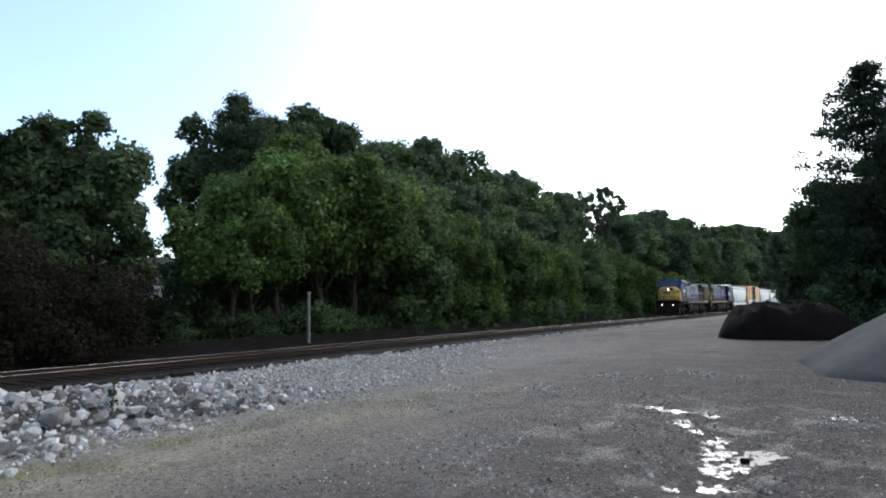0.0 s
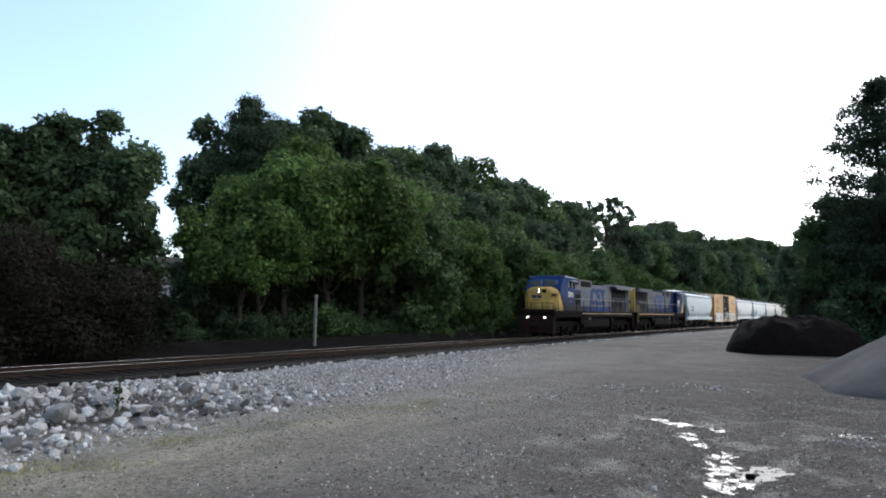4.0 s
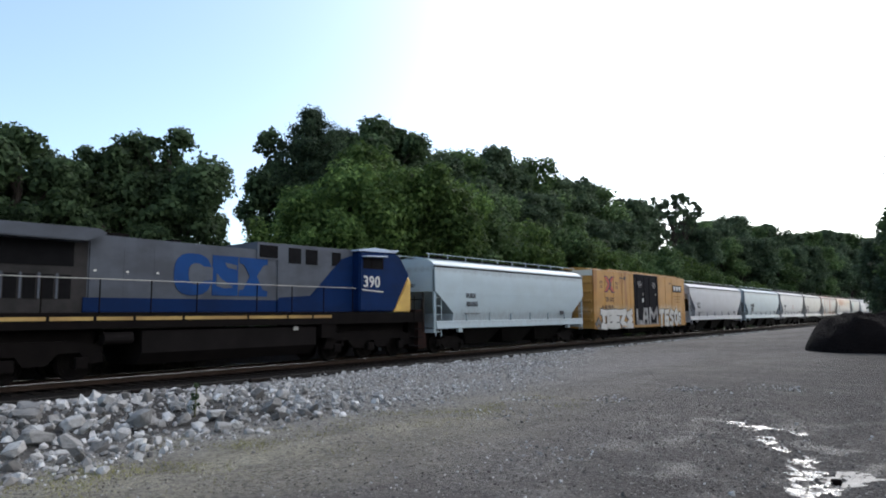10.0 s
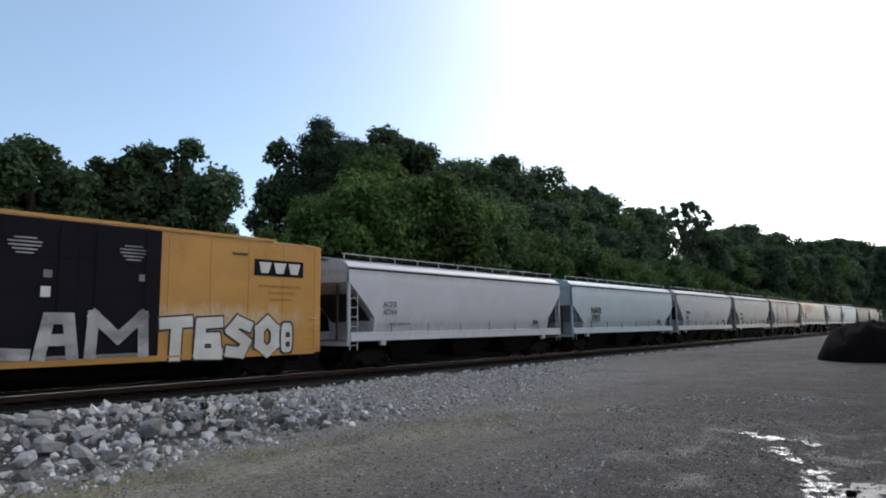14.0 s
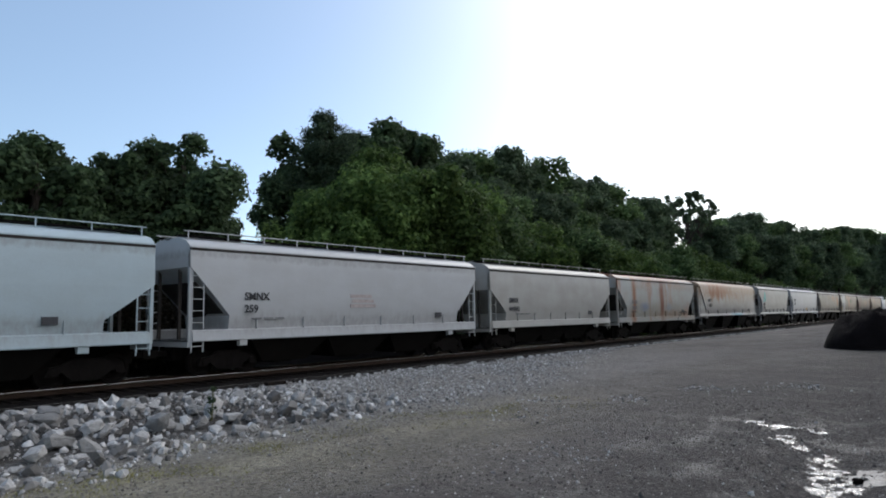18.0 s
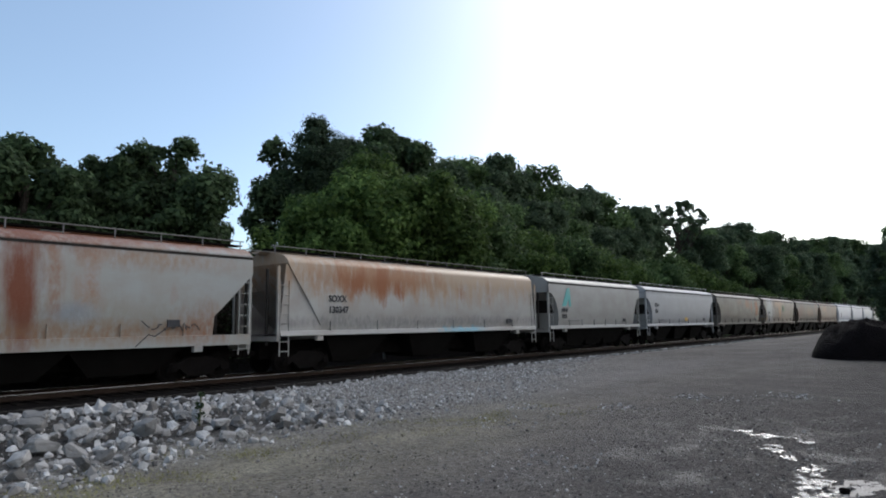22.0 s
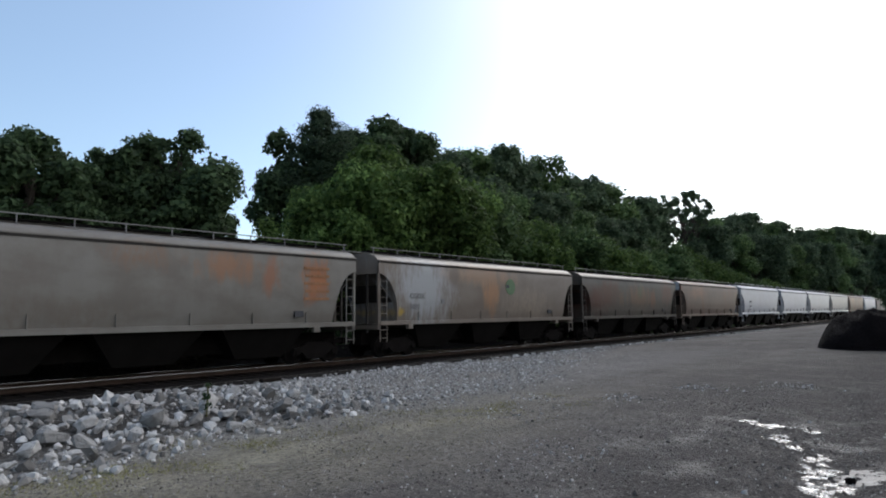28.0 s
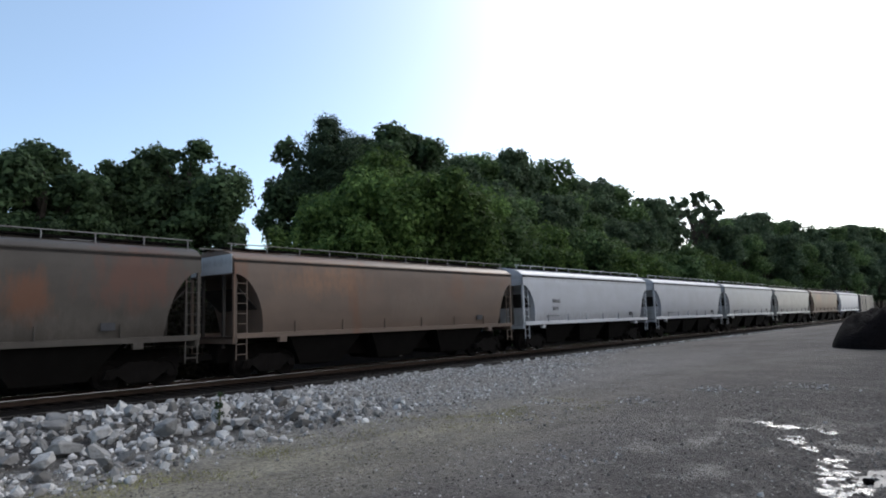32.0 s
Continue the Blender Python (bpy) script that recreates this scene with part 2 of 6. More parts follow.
    # ground below the big stones painted dark, as the shade in their gaps
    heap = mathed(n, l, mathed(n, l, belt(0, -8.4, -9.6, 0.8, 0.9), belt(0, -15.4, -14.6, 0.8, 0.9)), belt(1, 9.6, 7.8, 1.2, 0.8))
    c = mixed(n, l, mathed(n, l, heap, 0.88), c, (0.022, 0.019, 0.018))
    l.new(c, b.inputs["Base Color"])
    wet = n.new("ShaderNodeMapRange")
    wet.inputs[3].default_value, wet.inputs[4].default_value = 0.92, 0.56
    b.inputs["Specular IOR Level"].default_value = 0.20
    soaked = mathed(n, l, mathed(n, l, belt(0, -4.6, -3.0, 1.6, 0.5), belt(1, 15.5, 12.0, 2.0, 0.4)), noise_of(n, l, 1.6, 6, (1, 0.7, 1), rough=0.7, lo=0.50, hi=0.60))
    l.new(soaked, wet.inputs[0])
    l.new(wet.outputs[0], b.inputs["Roughness"])
    rough = n.new("ShaderNodeMath")
    l.new(fine, rough.inputs[0])
    l.new(lift.outputs[0], rough.inputs[1])
    bumped(n, l, b, rough.outputs[0], 0.75, 0.04)
    return m


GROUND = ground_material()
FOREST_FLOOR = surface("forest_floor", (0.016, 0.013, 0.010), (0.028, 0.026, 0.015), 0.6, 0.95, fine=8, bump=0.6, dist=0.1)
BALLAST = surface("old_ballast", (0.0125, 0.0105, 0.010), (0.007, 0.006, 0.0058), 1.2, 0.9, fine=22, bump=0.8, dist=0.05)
RAIL = surface("rail_steel", (0.026, 0.018, 0.014), (0.040, 0.027, 0.020), 2, 0.75, 0.1)
RAIL_TOP = plain("worn_rail_head", (0.50, 0.49, 0.48), 0.24, 1.0)
TIE = surface("creosoted_wood", (0.012, 0.010, 0.009), (0.020, 0.016, 0.014), 5, 0.9, fine=60)
# underframe and chutes near black: the shade below the cars is in their colour
BLACK = surface("grimy_shaded_underframe", (0.0050, 0.0043, 0.0040), (0.009, 0.0076, 0.007), 3, 0.85)
CHUTE = surface("dusty_shaded_chute", (0.008, 0.007, 0.0065), (0.005, 0.0045, 0.004), 1.5, 0.85)
# LEAF and LEAF_DARK are lightened, with the far trees' haze in the colour
LEAF = leafy("leaves_green", (0.038, 0.070, 0.030), (0.118, 0.180, 0.070))
LEAF_LIGHT = leafy("leaves_light_green", (0.034, 0.066, 0.021), (0.115, 0.178, 0.050))
LEAF_DARK = leafy("leaves_dark", (0.036, 0.058, 0.036), (0.104, 0.150, 0.084))
LEAF_BROWN = leafy("leaves_brownish", (0.009, 0.009, 0.006), (0.024, 0.020, 0.013))
# darker copy of the leaf greens, with shade put into the colour
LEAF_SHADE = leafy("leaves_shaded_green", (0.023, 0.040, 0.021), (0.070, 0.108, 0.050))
NEEDLE = leafy("pine_needles", (0.018, 0.032, 0.021), (0.052, 0.076, 0.044))
BARK = surface("bark", (0.030, 0.024, 0.019), (0.055, 0.046, 0.038), 3, 0.95, fine=20, bump=0.8, dist=0.03)


# ---- mesh tools ----
def part(name, bm, material, parent=None, label=""):
    me = bpy.data.meshes.new(name)
    bmesh.ops.recalc_face_normals(bm, faces=bm.faces)
    bm.to_mesh(me)
    bm.free()
    me.materials.append(material)
    ob = new(name, me)
    if parent:
        ob.parent = parent
    return tagged(ob, label)


def box(bm, x0, x1, y0, y1, z0, z1, bevel=0.0):
    vs = [bm.verts.new((x, y, z)) for x in (x0, x1) for y in (y0, y1) for z in (z0, z1)]
    fs = [bm.faces.new([vs[i] for i in q]) for q in ((0, 1, 3, 2), (4, 6, 7, 5), (0, 4, 5, 1), (2, 3, 7, 6), (0, 2, 6, 4), (1, 5, 7, 3))]
    if bevel:
        es = list({e for f in fs for e in f.edges})
        bmesh.ops.bevel(bm, geom=es, offset=bevel, segments=2, affect="EDGES", profile=0.6)
    return bm


def boxes(*rows, bevel=0.0):
    bm = bmesh.new()
    for r in rows:
        box(bm, *r, bevel=bevel)
    return bm


def prism(bm, outline, x0, x1):
    """A solid whose outline in y, z is drawn out from x0 to x1."""
    a = [bm.verts.new((x0, y, z)) for y, z in outline]
    b = [bm.verts.new((x1, y, z)) for y, z in outline]
    bm.faces.new(a)
    bm.faces.new(b[::-1])
    for i in range(len(a)):
        j = (i + 1) % len(a)
        bm.faces.new((a[i], b[i], b[j], a[j]))
    return bm


def loft(bm, rings, closed=True, caps=True):
    rows = [[bm.verts.new(p) for p in r] for r in rings]
    k = len(rows[0])
    for a, b in zip(rows, rows[1:]):
        for i in range(k if closed else k - 1):
            j = (i + 1) % k
            bm.faces.new((a[i], a[j], b[j], b[i]))
    if caps:
        bm.faces.new(rows[0][::-1])
        bm.faces.new(rows[-1])
    return bm


def rod(bm, p, q, r, sides=6):
    p, q = Vector(p), Vector(q)
    d = (q - p).normalized()
    u = d.orthogonal().normalized()
    v = d.cross(u)
    ring = [(math.cos(2 * math.pi * i / sides), math.sin(2 * math.pi * i / sides)) for i in range(sides)]
    return loft(bm, [[c + r * (a * u + b * v) for a, b in ring] for c in (p, q)])


def rods(r, *pairs, sides=6):
    bm = bmesh.new()
    for p, q in pairs:
        rod(bm, p, q, r, sides)
    return bm


def disc(bm, x0, x1, y, z, r, sides=20):
    return loft(bm, [[(x, y + r * math.cos(2 * math.pi * i / sides), z + r * math.sin(2 * math.pi * i / sides)) for i in range(sides)] for x in (x0, x1)])


def smooth(ob, angle=40):
    me = ob.data
    me.shade_smooth()
    me.set_sharp_from_angle(angle=radians(angle))
    return ob


def lettering(name, words, size, x, y, z, material, parent, thick=0.006, squeeze=1.0, label="", bold=0.0):
    """Words on a face that looks to +x; y, z is the lower left corner as seen from there (the text runs to +y)."""
    cu = bpy.data.curves.new(name, "FONT")
    cu.body, cu.size, cu.extrude, cu.resolution_u = words, size, thick, 2
    cu.offset = bold
    ob = bpy.data.objects.new(name, cu)
    scene.collection.objects.link(ob)
    me = bpy.data.meshes.new_from_object(ob.evaluated_get(bpy.context.evaluated_depsgraph_get()))
    bpy.data.objects.remove(ob)
    me.transform(Matrix(((0, 0, 1, x), (squeeze, 0, 0, y), (0, 1, 0, z), (0, 0, 0, 1))))
    me.materials.clear()
    me.materials.append(material)
    made = new(name, me)
    made.parent = parent
    return tagged(made, label)


def plate(name, outline, x, material, parent, thick=0.008, label=""):
    """A flat painted shape on a face that looks to +x."""
    return part(name, prism(bmesh.new(), outline, x - 0.004, x + thick), material, parent, label)


def thing(name, label, category, group="", at=None):
    ob = new(name)
    ob.empty_display_size = 0.3
    if at is not None:
        ob.matrix_basis = at
    return tagged(ob, label, category, group)


def raw(name, verts, faces, material, parent=None):
    me = bpy.data.meshes.new(name)
    me.from_pydata([tuple(v) for v in verts], [], [tuple(f) for f in faces])
    me.materials.append(material)
    ob = new(name, me)
    if parent:
        ob.parent = parent
    return ob


# ---- ground ----
def ramp_between(v, a, b):
    k = min(1.0, max(0.0, (v - a) / (b - a)))
    return k * k * (3 - 2 * k)


def ground_z(x, y):
    """Height of the ground: the lot, the dip at the foot of the ballast, the wooded hill past the track, the bank beyond the heaps."""
    z = -0.30 * ramp_between(-x, 12, 18.5)
    z -= 0.45 * ramp_between(-x, 18.6, 19.3)
    z += 5.0 * ramp_between(-x, 29, 55) + 9 * ramp_between(-x, 55, 140)
    z += 8.0 * ramp_between(y, 150, 330) * ramp_between(-x, 24, 60)
    z += 3.0 * ramp_between(x, 9, 30) * ramp_between(y, 20, 45)
    near = ramp_between(40 - math.hypot(x, y), 0, 15)
    if x > -17.5:
        z += near * (0.05 * noise.noise((x * 0.25, y * 0.25, 0)) + 0.02 * noise.noise((x * 1.3, y * 1.3, 5)))
        if -9.5 < x < 3 and 3 < y < 16:
            z += 0.016 * noise.noise((x * 3.1, y * 3.1, 11)) + 0.010 * noise.noise((x * 7.0, y * 7.0, 12))
        rut = -1.55 - 0.13 * (y - 9)
        z -= 0.07 * math.exp(-((x - rut) / 0.55) ** 2) * ramp_between(y, 3, 7) * ramp_between(-y, -19, -14)
    if x < -27 or (x > 8 and y > 15):
        z += 0.5 * noise.noise((x * 0.08, y * 0.08, 2))
    return z


def spaced(lo, hi, fine_lo, fine_hi, step, grow):
    v = list(np.arange(fine_lo, fine_hi + step / 2, step))
    s = step
    while v[-1] < hi:
        s *= grow
        v.append(v[-1] + s)
    s = step
    while v[0] > lo:
        s *= grow
        v.insert(0, v[0] - s)
    return v


def build_ground():
    xs, ys = spaced(-900, 900, -19.5, 3, 0.10, 1.16), spaced(-900, 2500, 3, 17, 0.10, 1.13)
    verts = [(x, y, ground_z(x, y)) for y in ys for x in xs]
    k = len(xs)
    faces = [(j * k + i, j * k + i + 1, (j + 1) * k + i + 1, (j + 1) * k + i) for j in range(len(ys) - 1) for i in range(k - 1)]
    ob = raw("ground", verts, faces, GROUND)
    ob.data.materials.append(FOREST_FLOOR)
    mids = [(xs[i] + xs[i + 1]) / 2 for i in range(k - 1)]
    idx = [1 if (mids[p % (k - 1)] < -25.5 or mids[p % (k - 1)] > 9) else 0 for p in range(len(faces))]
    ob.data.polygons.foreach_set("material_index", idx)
    ob.data.shade_smooth()
    return tagged(ob, "damp grey-brown gravel lot with ruts, running to a wooded hill", "ground", kind="structure")


build_ground()


# ---- track ----
def build_track():
    bm = bmesh.new()
    ys = [-60 + 1.0 * i for i in range(0, 130)] + [70 + 6.0 * i for i in range(0, 75)]
    rings = []
    for y in ys:
        w = 0.10 * noise.noise((y * 0.4, 3, 0))
        # raised far side is an added dark bank, for the shade beneath the trees
        rings.append([(XT + dx, y, ZR + dz) for dx, dz in ((-6.4, -0.70), (-5.3, 0.20 + 2 * w), (-4.5, 0.34 + w), (-3.7, 0.0), (-2.8 - w, -0.30), (-1.6, -0.25), (1.6, -0.25), (2.6, -0.21), (3.6, -0.13), (4.4, -0.07), (4.95 + w, -0.065), (5.35 + w, -0.50))])
    loft(bm, rings, closed=False, caps=False)
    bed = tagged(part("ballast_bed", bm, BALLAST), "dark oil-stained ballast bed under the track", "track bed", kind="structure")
    tie_me = None
    for i in range(290):
        y = -8 + 0.53 * i
        if tie_me is None:
            tie_me = part("tie", boxes((-1.3, 1.3, -0.115, 0.115, -0.24, 0.02), bevel=0.015), TIE, bed)
            tie_me.location = (XT, y, ZR - 0.235)
        else:
            o = tie_me.copy()
            scene.collection.objects.link(o)
            o.location = (XT + random.uniform(-0.05, 0.05), y + random.uniform(-0.03, 0.03), ZR - 0.235)
            o.rotation_euler[2] = random.uniform(-0.02, 0.02)
    bm = bmesh.new()
    for i in range(80):
        y = 146 + 0.6 * i
        box(bm, XT - 1.3, XT + 1.3, y - 0.12, y + 0.12, ZR - 0.4, ZR - 0.215)
    tagged(part("far_ties", bm, TIE, bed), kind="stuff")
    for side in (-1, 1):
        x = XT + side * 0.755
        bm = bmesh.new()
        prof = [(-0.07, -0.17), (0.07, -0.17), (0.07, -0.155), (0.012, -0.13), (0.012, -0.05), (0.036, -0.038), (0.036, -0.006), (-0.036, -0.006), (-0.036, -0.038), (-0.012, -0.05), (-0.012, -0.13), (-0.07, -0.155)]
        loft(bm, [[(x + a, y, ZR + b) for a, b in prof] for y in (-60, 30, 120, 420)])
        rail = part("rail", bm, RAIL)
        tagged(rail, "rusty steel rail with a bright worn head", "rail", "rails of the track", "structure")
        part("rail_head", boxes((x - 0.038, x + 0.038, -60, 420, ZR - 0.022, ZR), bevel=0.006), RAIL_TOP, rail, "bright worn running surface")


build_track()


# ---- train ----
# way covered by the train at the given seconds; a car's place along the track is its own offset less this
WAY = [(0, 46.79), (3, 78.73), (6, 110.63), (9, 142.87), (12, 175.23), (14, 197.27), (17, 230.92), (20, 264.76), (23, 298.43), (26, 331.97), (29, 365.60), (32, 398.83)]
TRAIN = []          # (thing, offset)

SPLASH = ((9, 1.70, 45, 0.42, (0.22, 0.215, 0.205), 0.45), (9, 4.15, 40, 0.16, (0.22, 0.22, 0.21), 0.5))     # dirt thrown up along the sill, and run down from the roof
WHITE = weathered("white_paint", (0.418, 0.437, 0.456), (0.24, 0.22, 0.20), dirt_amount=0.13, patches=SPLASH)
PALE_BLUE = weathered("pale_blue_paint", (0.37, 0.455, 0.50), (0.22, 0.22, 0.21), dirt_amount=0.13, patches=SPLASH)
SILVER = weathered("light_grey_paint", (0.44, 0.46, 0.50), (0.24, 0.22, 0.21), dirt_amount=0.13, patches=SPLASH)
CREAM = weathered("soiled_white_paint", (0.365, 0.366, 0.352), (0.235, 0.220, 0.195), dirt_amount=0.32)
RUST_RED, RUST_ORANGE, RUST_TAN = (0.155, 0.042, 0.018), (0.25, 0.095, 0.038), (0.27, 0.15, 0.08)
ROOF_GREY = weathered("grey_roof_rail", (0.19, 0.19, 0.19), (0.10, 0.085, 0.075), dirt_amount=0.4)
RUSTY = weathered("rust_streaked_white_paint", (0.335, 0.355, 0.355), (0.27, 0.22, 0.17), dirt_amount=0.3, rust_amount=0.10, rust=(0.30, 0.12, 0.05), seed=3.0, torn_by=1.4, patches=(
    (7.7, 4.85, 30, 0.42, (0.25, 0.10, 0.045), 0.95), (4.6, 2.3, 0.75, 0.32, (0.10, 0.19, 0.38), 0.9), (9.4, 2.25, 0.7, 0.32, (0.16, 0.25, 0.40), 0.75), (6.5, 2.0, 7, 0.8, (0.27, 0.25, 0.20), 0.7), (8.0, 4.55, 4.2, 0.5, RUST_RED, 0.7), (8.05, 3.1, 0.46, 1.5, RUST_RED, 1.0), (8.15, 2.2, 0.30, 1.4, RUST_RED, 0.85), (8.9, 3.3, 0.25, 1.3, RUST_ORANGE, 0.6),
    (2.75, 3.2, 0.34, 2.4, RUST_ORANGE, 0.95), (2.6, 1.6, 0.4, 0.7, RUST_ORANGE, 0.7), (11.9, 4.0, 2.8, 0.35, RUST_TAN, 0.6), (4.6, 4.15, 1.5, 0.5, RUST_TAN, 0.6), (10.6, 1.7, 4.5, 0.35, RUST_TAN, 0.7), (13.6, 1.9, 0.9, 0.7, RUST_ORANGE, 0.6)))
RUSTY_TOP = weathered("rust_patched_cream_paint", (0.400, 0.400, 0.392), (0.27, 0.23, 0.19), dirt_amount=0.35, patches=(
    (9.0, 4.3, 40, 1.35, (0.36, 0.27, 0.19), 0.95), (5.0, 3.9, 4.6, 0.8, (0.29, 0.135, 0.065), 0.85), (4.0, 3.6, 0.75, 0.65, RUST_ORANGE, 0.95), (3.0, 4.0, 0.30, 0.6, RUST_ORANGE, 0.7), (5.6, 3.6, 0.50, 0.85, RUST_ORANGE, 1.0), (6.6, 3.35, 0.34, 0.5, RUST_ORANGE, 1.0),
    (11.3, 3.35, 0.30, 0.55, RUST_ORANGE, 0.75), (9.2, 4.0, 0.22, 0.5, RUST_TAN, 0.8), (13.6, 3.6, 0.3, 0.7, RUST_TAN, 0.7), (10, 1.95, 30, 0.30, (0.20, 0.20, 0.20), 0.75), (11.4, 1.52, 1.9, 0.22, (0.20, 0.42, 0.52), 0.9)))
SOOT_GREY = weathered("soot_greyed_paint", (0.183, 0.176, 0.160), (0.105, 0.09, 0.075), dirt_amount=0.5, patches=(
    (15.1, 3.3, 0.72, 0.95, (0.30, 0.115, 0.045), 0.95), (13.0, 3.5, 0.45, 0.8, (0.24, 0.11, 0.06), 0.8), (11.3, 3.7, 1.1, 0.6, (0.25, 0.13, 0.07), 0.8), (8.2, 3.9, 1.2, 0.5, (0.19, 0.12, 0.08), 0.7),
    (3.0, 2.8, 2.2, 0.8, (0.15, 0.125, 0.11), 0.75), (6.0, 2.0, 2.5, 0.5, (0.14, 0.12, 0.10), 0.7), (9, 4.75, 30, 0.4, (0.13, 0.115, 0.10), 0.75)))
BROWNISH = weathered("tan_browned_grey_paint", (0.176, 0.152, 0.129), (0.115, 0.092, 0.075), dirt_amount=0.45, patches=(
    (2.9, 3.4, 2.3, 1.9, (0.33, 0.345, 0.36), 0.9), (8.4, 3.0, 0.75, 1.2, (0.30, 0.165, 0.085), 0.85), (7.6, 3.9, 3.2, 0.55, (0.27, 0.185, 0.125), 0.8), (5.3, 3.8, 0.45, 0.6, (0.12, 0.10, 0.085), 0.8),
    (12.0, 2.4, 2.5, 0.9, (0.25, 0.21, 0.165), 0.7), (1.45, 2.0, 0.28, 0.25, (0.40, 0.27, 0.05), 0.9), (9, 4.75, 30, 0.4, (0.13, 0.115, 0.10), 0.75)))
BROWN = weathered("dirty_brown_paint", (0.068, 0.060, 0.052), (0.042, 0.035, 0.030), dirt_amount=0.5, patches=(
    (2.0, 2.75, 1.8, 1.1, (0.060, 0.019, 0.013), 0.95), (3.8, 3.2, 1.8, 1.2, (0.075, 0.032, 0.021), 0.85), (5.95, 2.85, 0.5, 0.7, (0.125, 0.060, 0.030), 0.75), (9.0, 2.95, 2.2, 0.9, (0.135, 0.075, 0.045), 0.8),
    (11.6, 2.8, 0.7, 0.9, (0.125, 0.055, 0.030), 0.85), (14.8, 3.5, 1.6, 1.1, (0.105, 0.048, 0.034), 0.8), (9.3, 3.4, 0.5, 0.6, (0.055, 0.085, 0.045), 0.7), (8, 2.0, 9, 0.5, (0.095, 0.085, 0.075), 0.75)))
TAN = weathered("tan_soiled_paint", (0.142, 0.104, 0.082), (0.10, 0.078, 0.066), dirt_amount=0.45, rust_amount=0.2, rust=(0.17, 0.090, 0.058), seed=9.0, patches=(
    (4.0, 3.6, 2.5, 0.7, (0.23, 0.13, 0.08), 0.75), (9.5, 2.5, 2.0, 0.8, (0.15, 0.12, 0.10), 0.7)))
INK = plain("dark_lettering", (0.035, 0.037, 0.045), 0.6)
GREY_INK = plain("faded_grey_lettering", (0.20, 0.20, 0.21), 0.7)
TEAL = weathered("faded_teal_paint", (0.10, 0.42, 0.42), (0.30, 0.40, 0.38), dirt_amount=0.3)
ORANGE_PATCH = plain("yellow_patch_paint", (0.62, 0.36, 0.04), 0.6)
# dark steel with the shade of the car ends and eaves in its colour
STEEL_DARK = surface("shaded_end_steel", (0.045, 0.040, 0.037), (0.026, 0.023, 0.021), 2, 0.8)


def wheel_mesh():
    bm = bmesh.new()
    prof = [(0.07, 0.0), (0.07, 0.12), (0.03, 0.16), (0.02, 0.34), (0.06, 0.38), (0.06, 0.46), (-0.05, 0.465), (-0.08, 0.50), (-0.10, 0.50), (-0.10, 0.38), (-0.05, 0.34), (-0.05, 0.0)]
    k = 18
    loft(bm, [[(x, r * math.cos(2 * math.pi * i / k), r * math.sin(2 * math.pi * i / k)) for i in range(k)] for x, r in prof if r > 0], caps=True)
    me = bpy.data.meshes.new("wheel")
    bmesh.ops.recalc_face_normals(bm, faces=bm.faces)
    bm.to_mesh(me)
    bm.free()
    me.materials.append(BLACK)
    return me


WHEEL = wheel_mesh()
FRAME_OUT = [(-1.15, 0.36), (-1.05, 0.62), (-0.75, 0.66), (-0.42, 0.84), (0.42, 0.84), (0.75, 0.66), (1.05, 0.62), (1.15, 0.36), (0.95, 0.33), (0.72, 0.46), (0.40, 0.20), (-0.40, 0.20), (-0.72, 0.46), (-0.95, 0.33)]


def truck(car, y, axles=(-0.9, 0.9)):
    """A freight bogie: two cast side frames with springs, a bolster, and the wheels."""
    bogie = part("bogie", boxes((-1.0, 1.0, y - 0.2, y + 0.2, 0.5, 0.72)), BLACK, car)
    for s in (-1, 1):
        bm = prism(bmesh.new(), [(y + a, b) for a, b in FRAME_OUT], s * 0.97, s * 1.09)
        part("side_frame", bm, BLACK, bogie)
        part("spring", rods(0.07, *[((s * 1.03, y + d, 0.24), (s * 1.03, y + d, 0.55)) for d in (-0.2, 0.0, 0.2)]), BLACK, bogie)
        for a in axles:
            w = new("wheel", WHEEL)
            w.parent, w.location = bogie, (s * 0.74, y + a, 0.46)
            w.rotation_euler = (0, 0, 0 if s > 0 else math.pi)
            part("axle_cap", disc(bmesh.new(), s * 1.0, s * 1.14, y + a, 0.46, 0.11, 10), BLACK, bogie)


def coupler(car, y, d):
    bm = boxes((-0.09, 0.09, min(y, y + d * 0.75), max(y, y + d * 0.75), 0.70, 0.88))
    box(bm, -0.15, 0.15, min(y + d * 0.6, y + d * 0.85), max(y + d * 0.6, y + d * 0.85), 0.66, 0.92)
    part("coupler", bm, BLACK, car)


def ladder(car, name, x, y0, y1, z0, z1, rungs, material):
    bm = rods(0.022, ((x, y0, z0), (x, y0, z1)), ((x, y1, z0), (x, y1, z1)), sides=5)
    for i in range(rungs):
        z = z0 + (z1 - z0) * (i + 0.5) / rungs
        rod(bm, (x, y0, z), (x, y1, z), 0.016, 5)
    return part(name, bm, material, car)


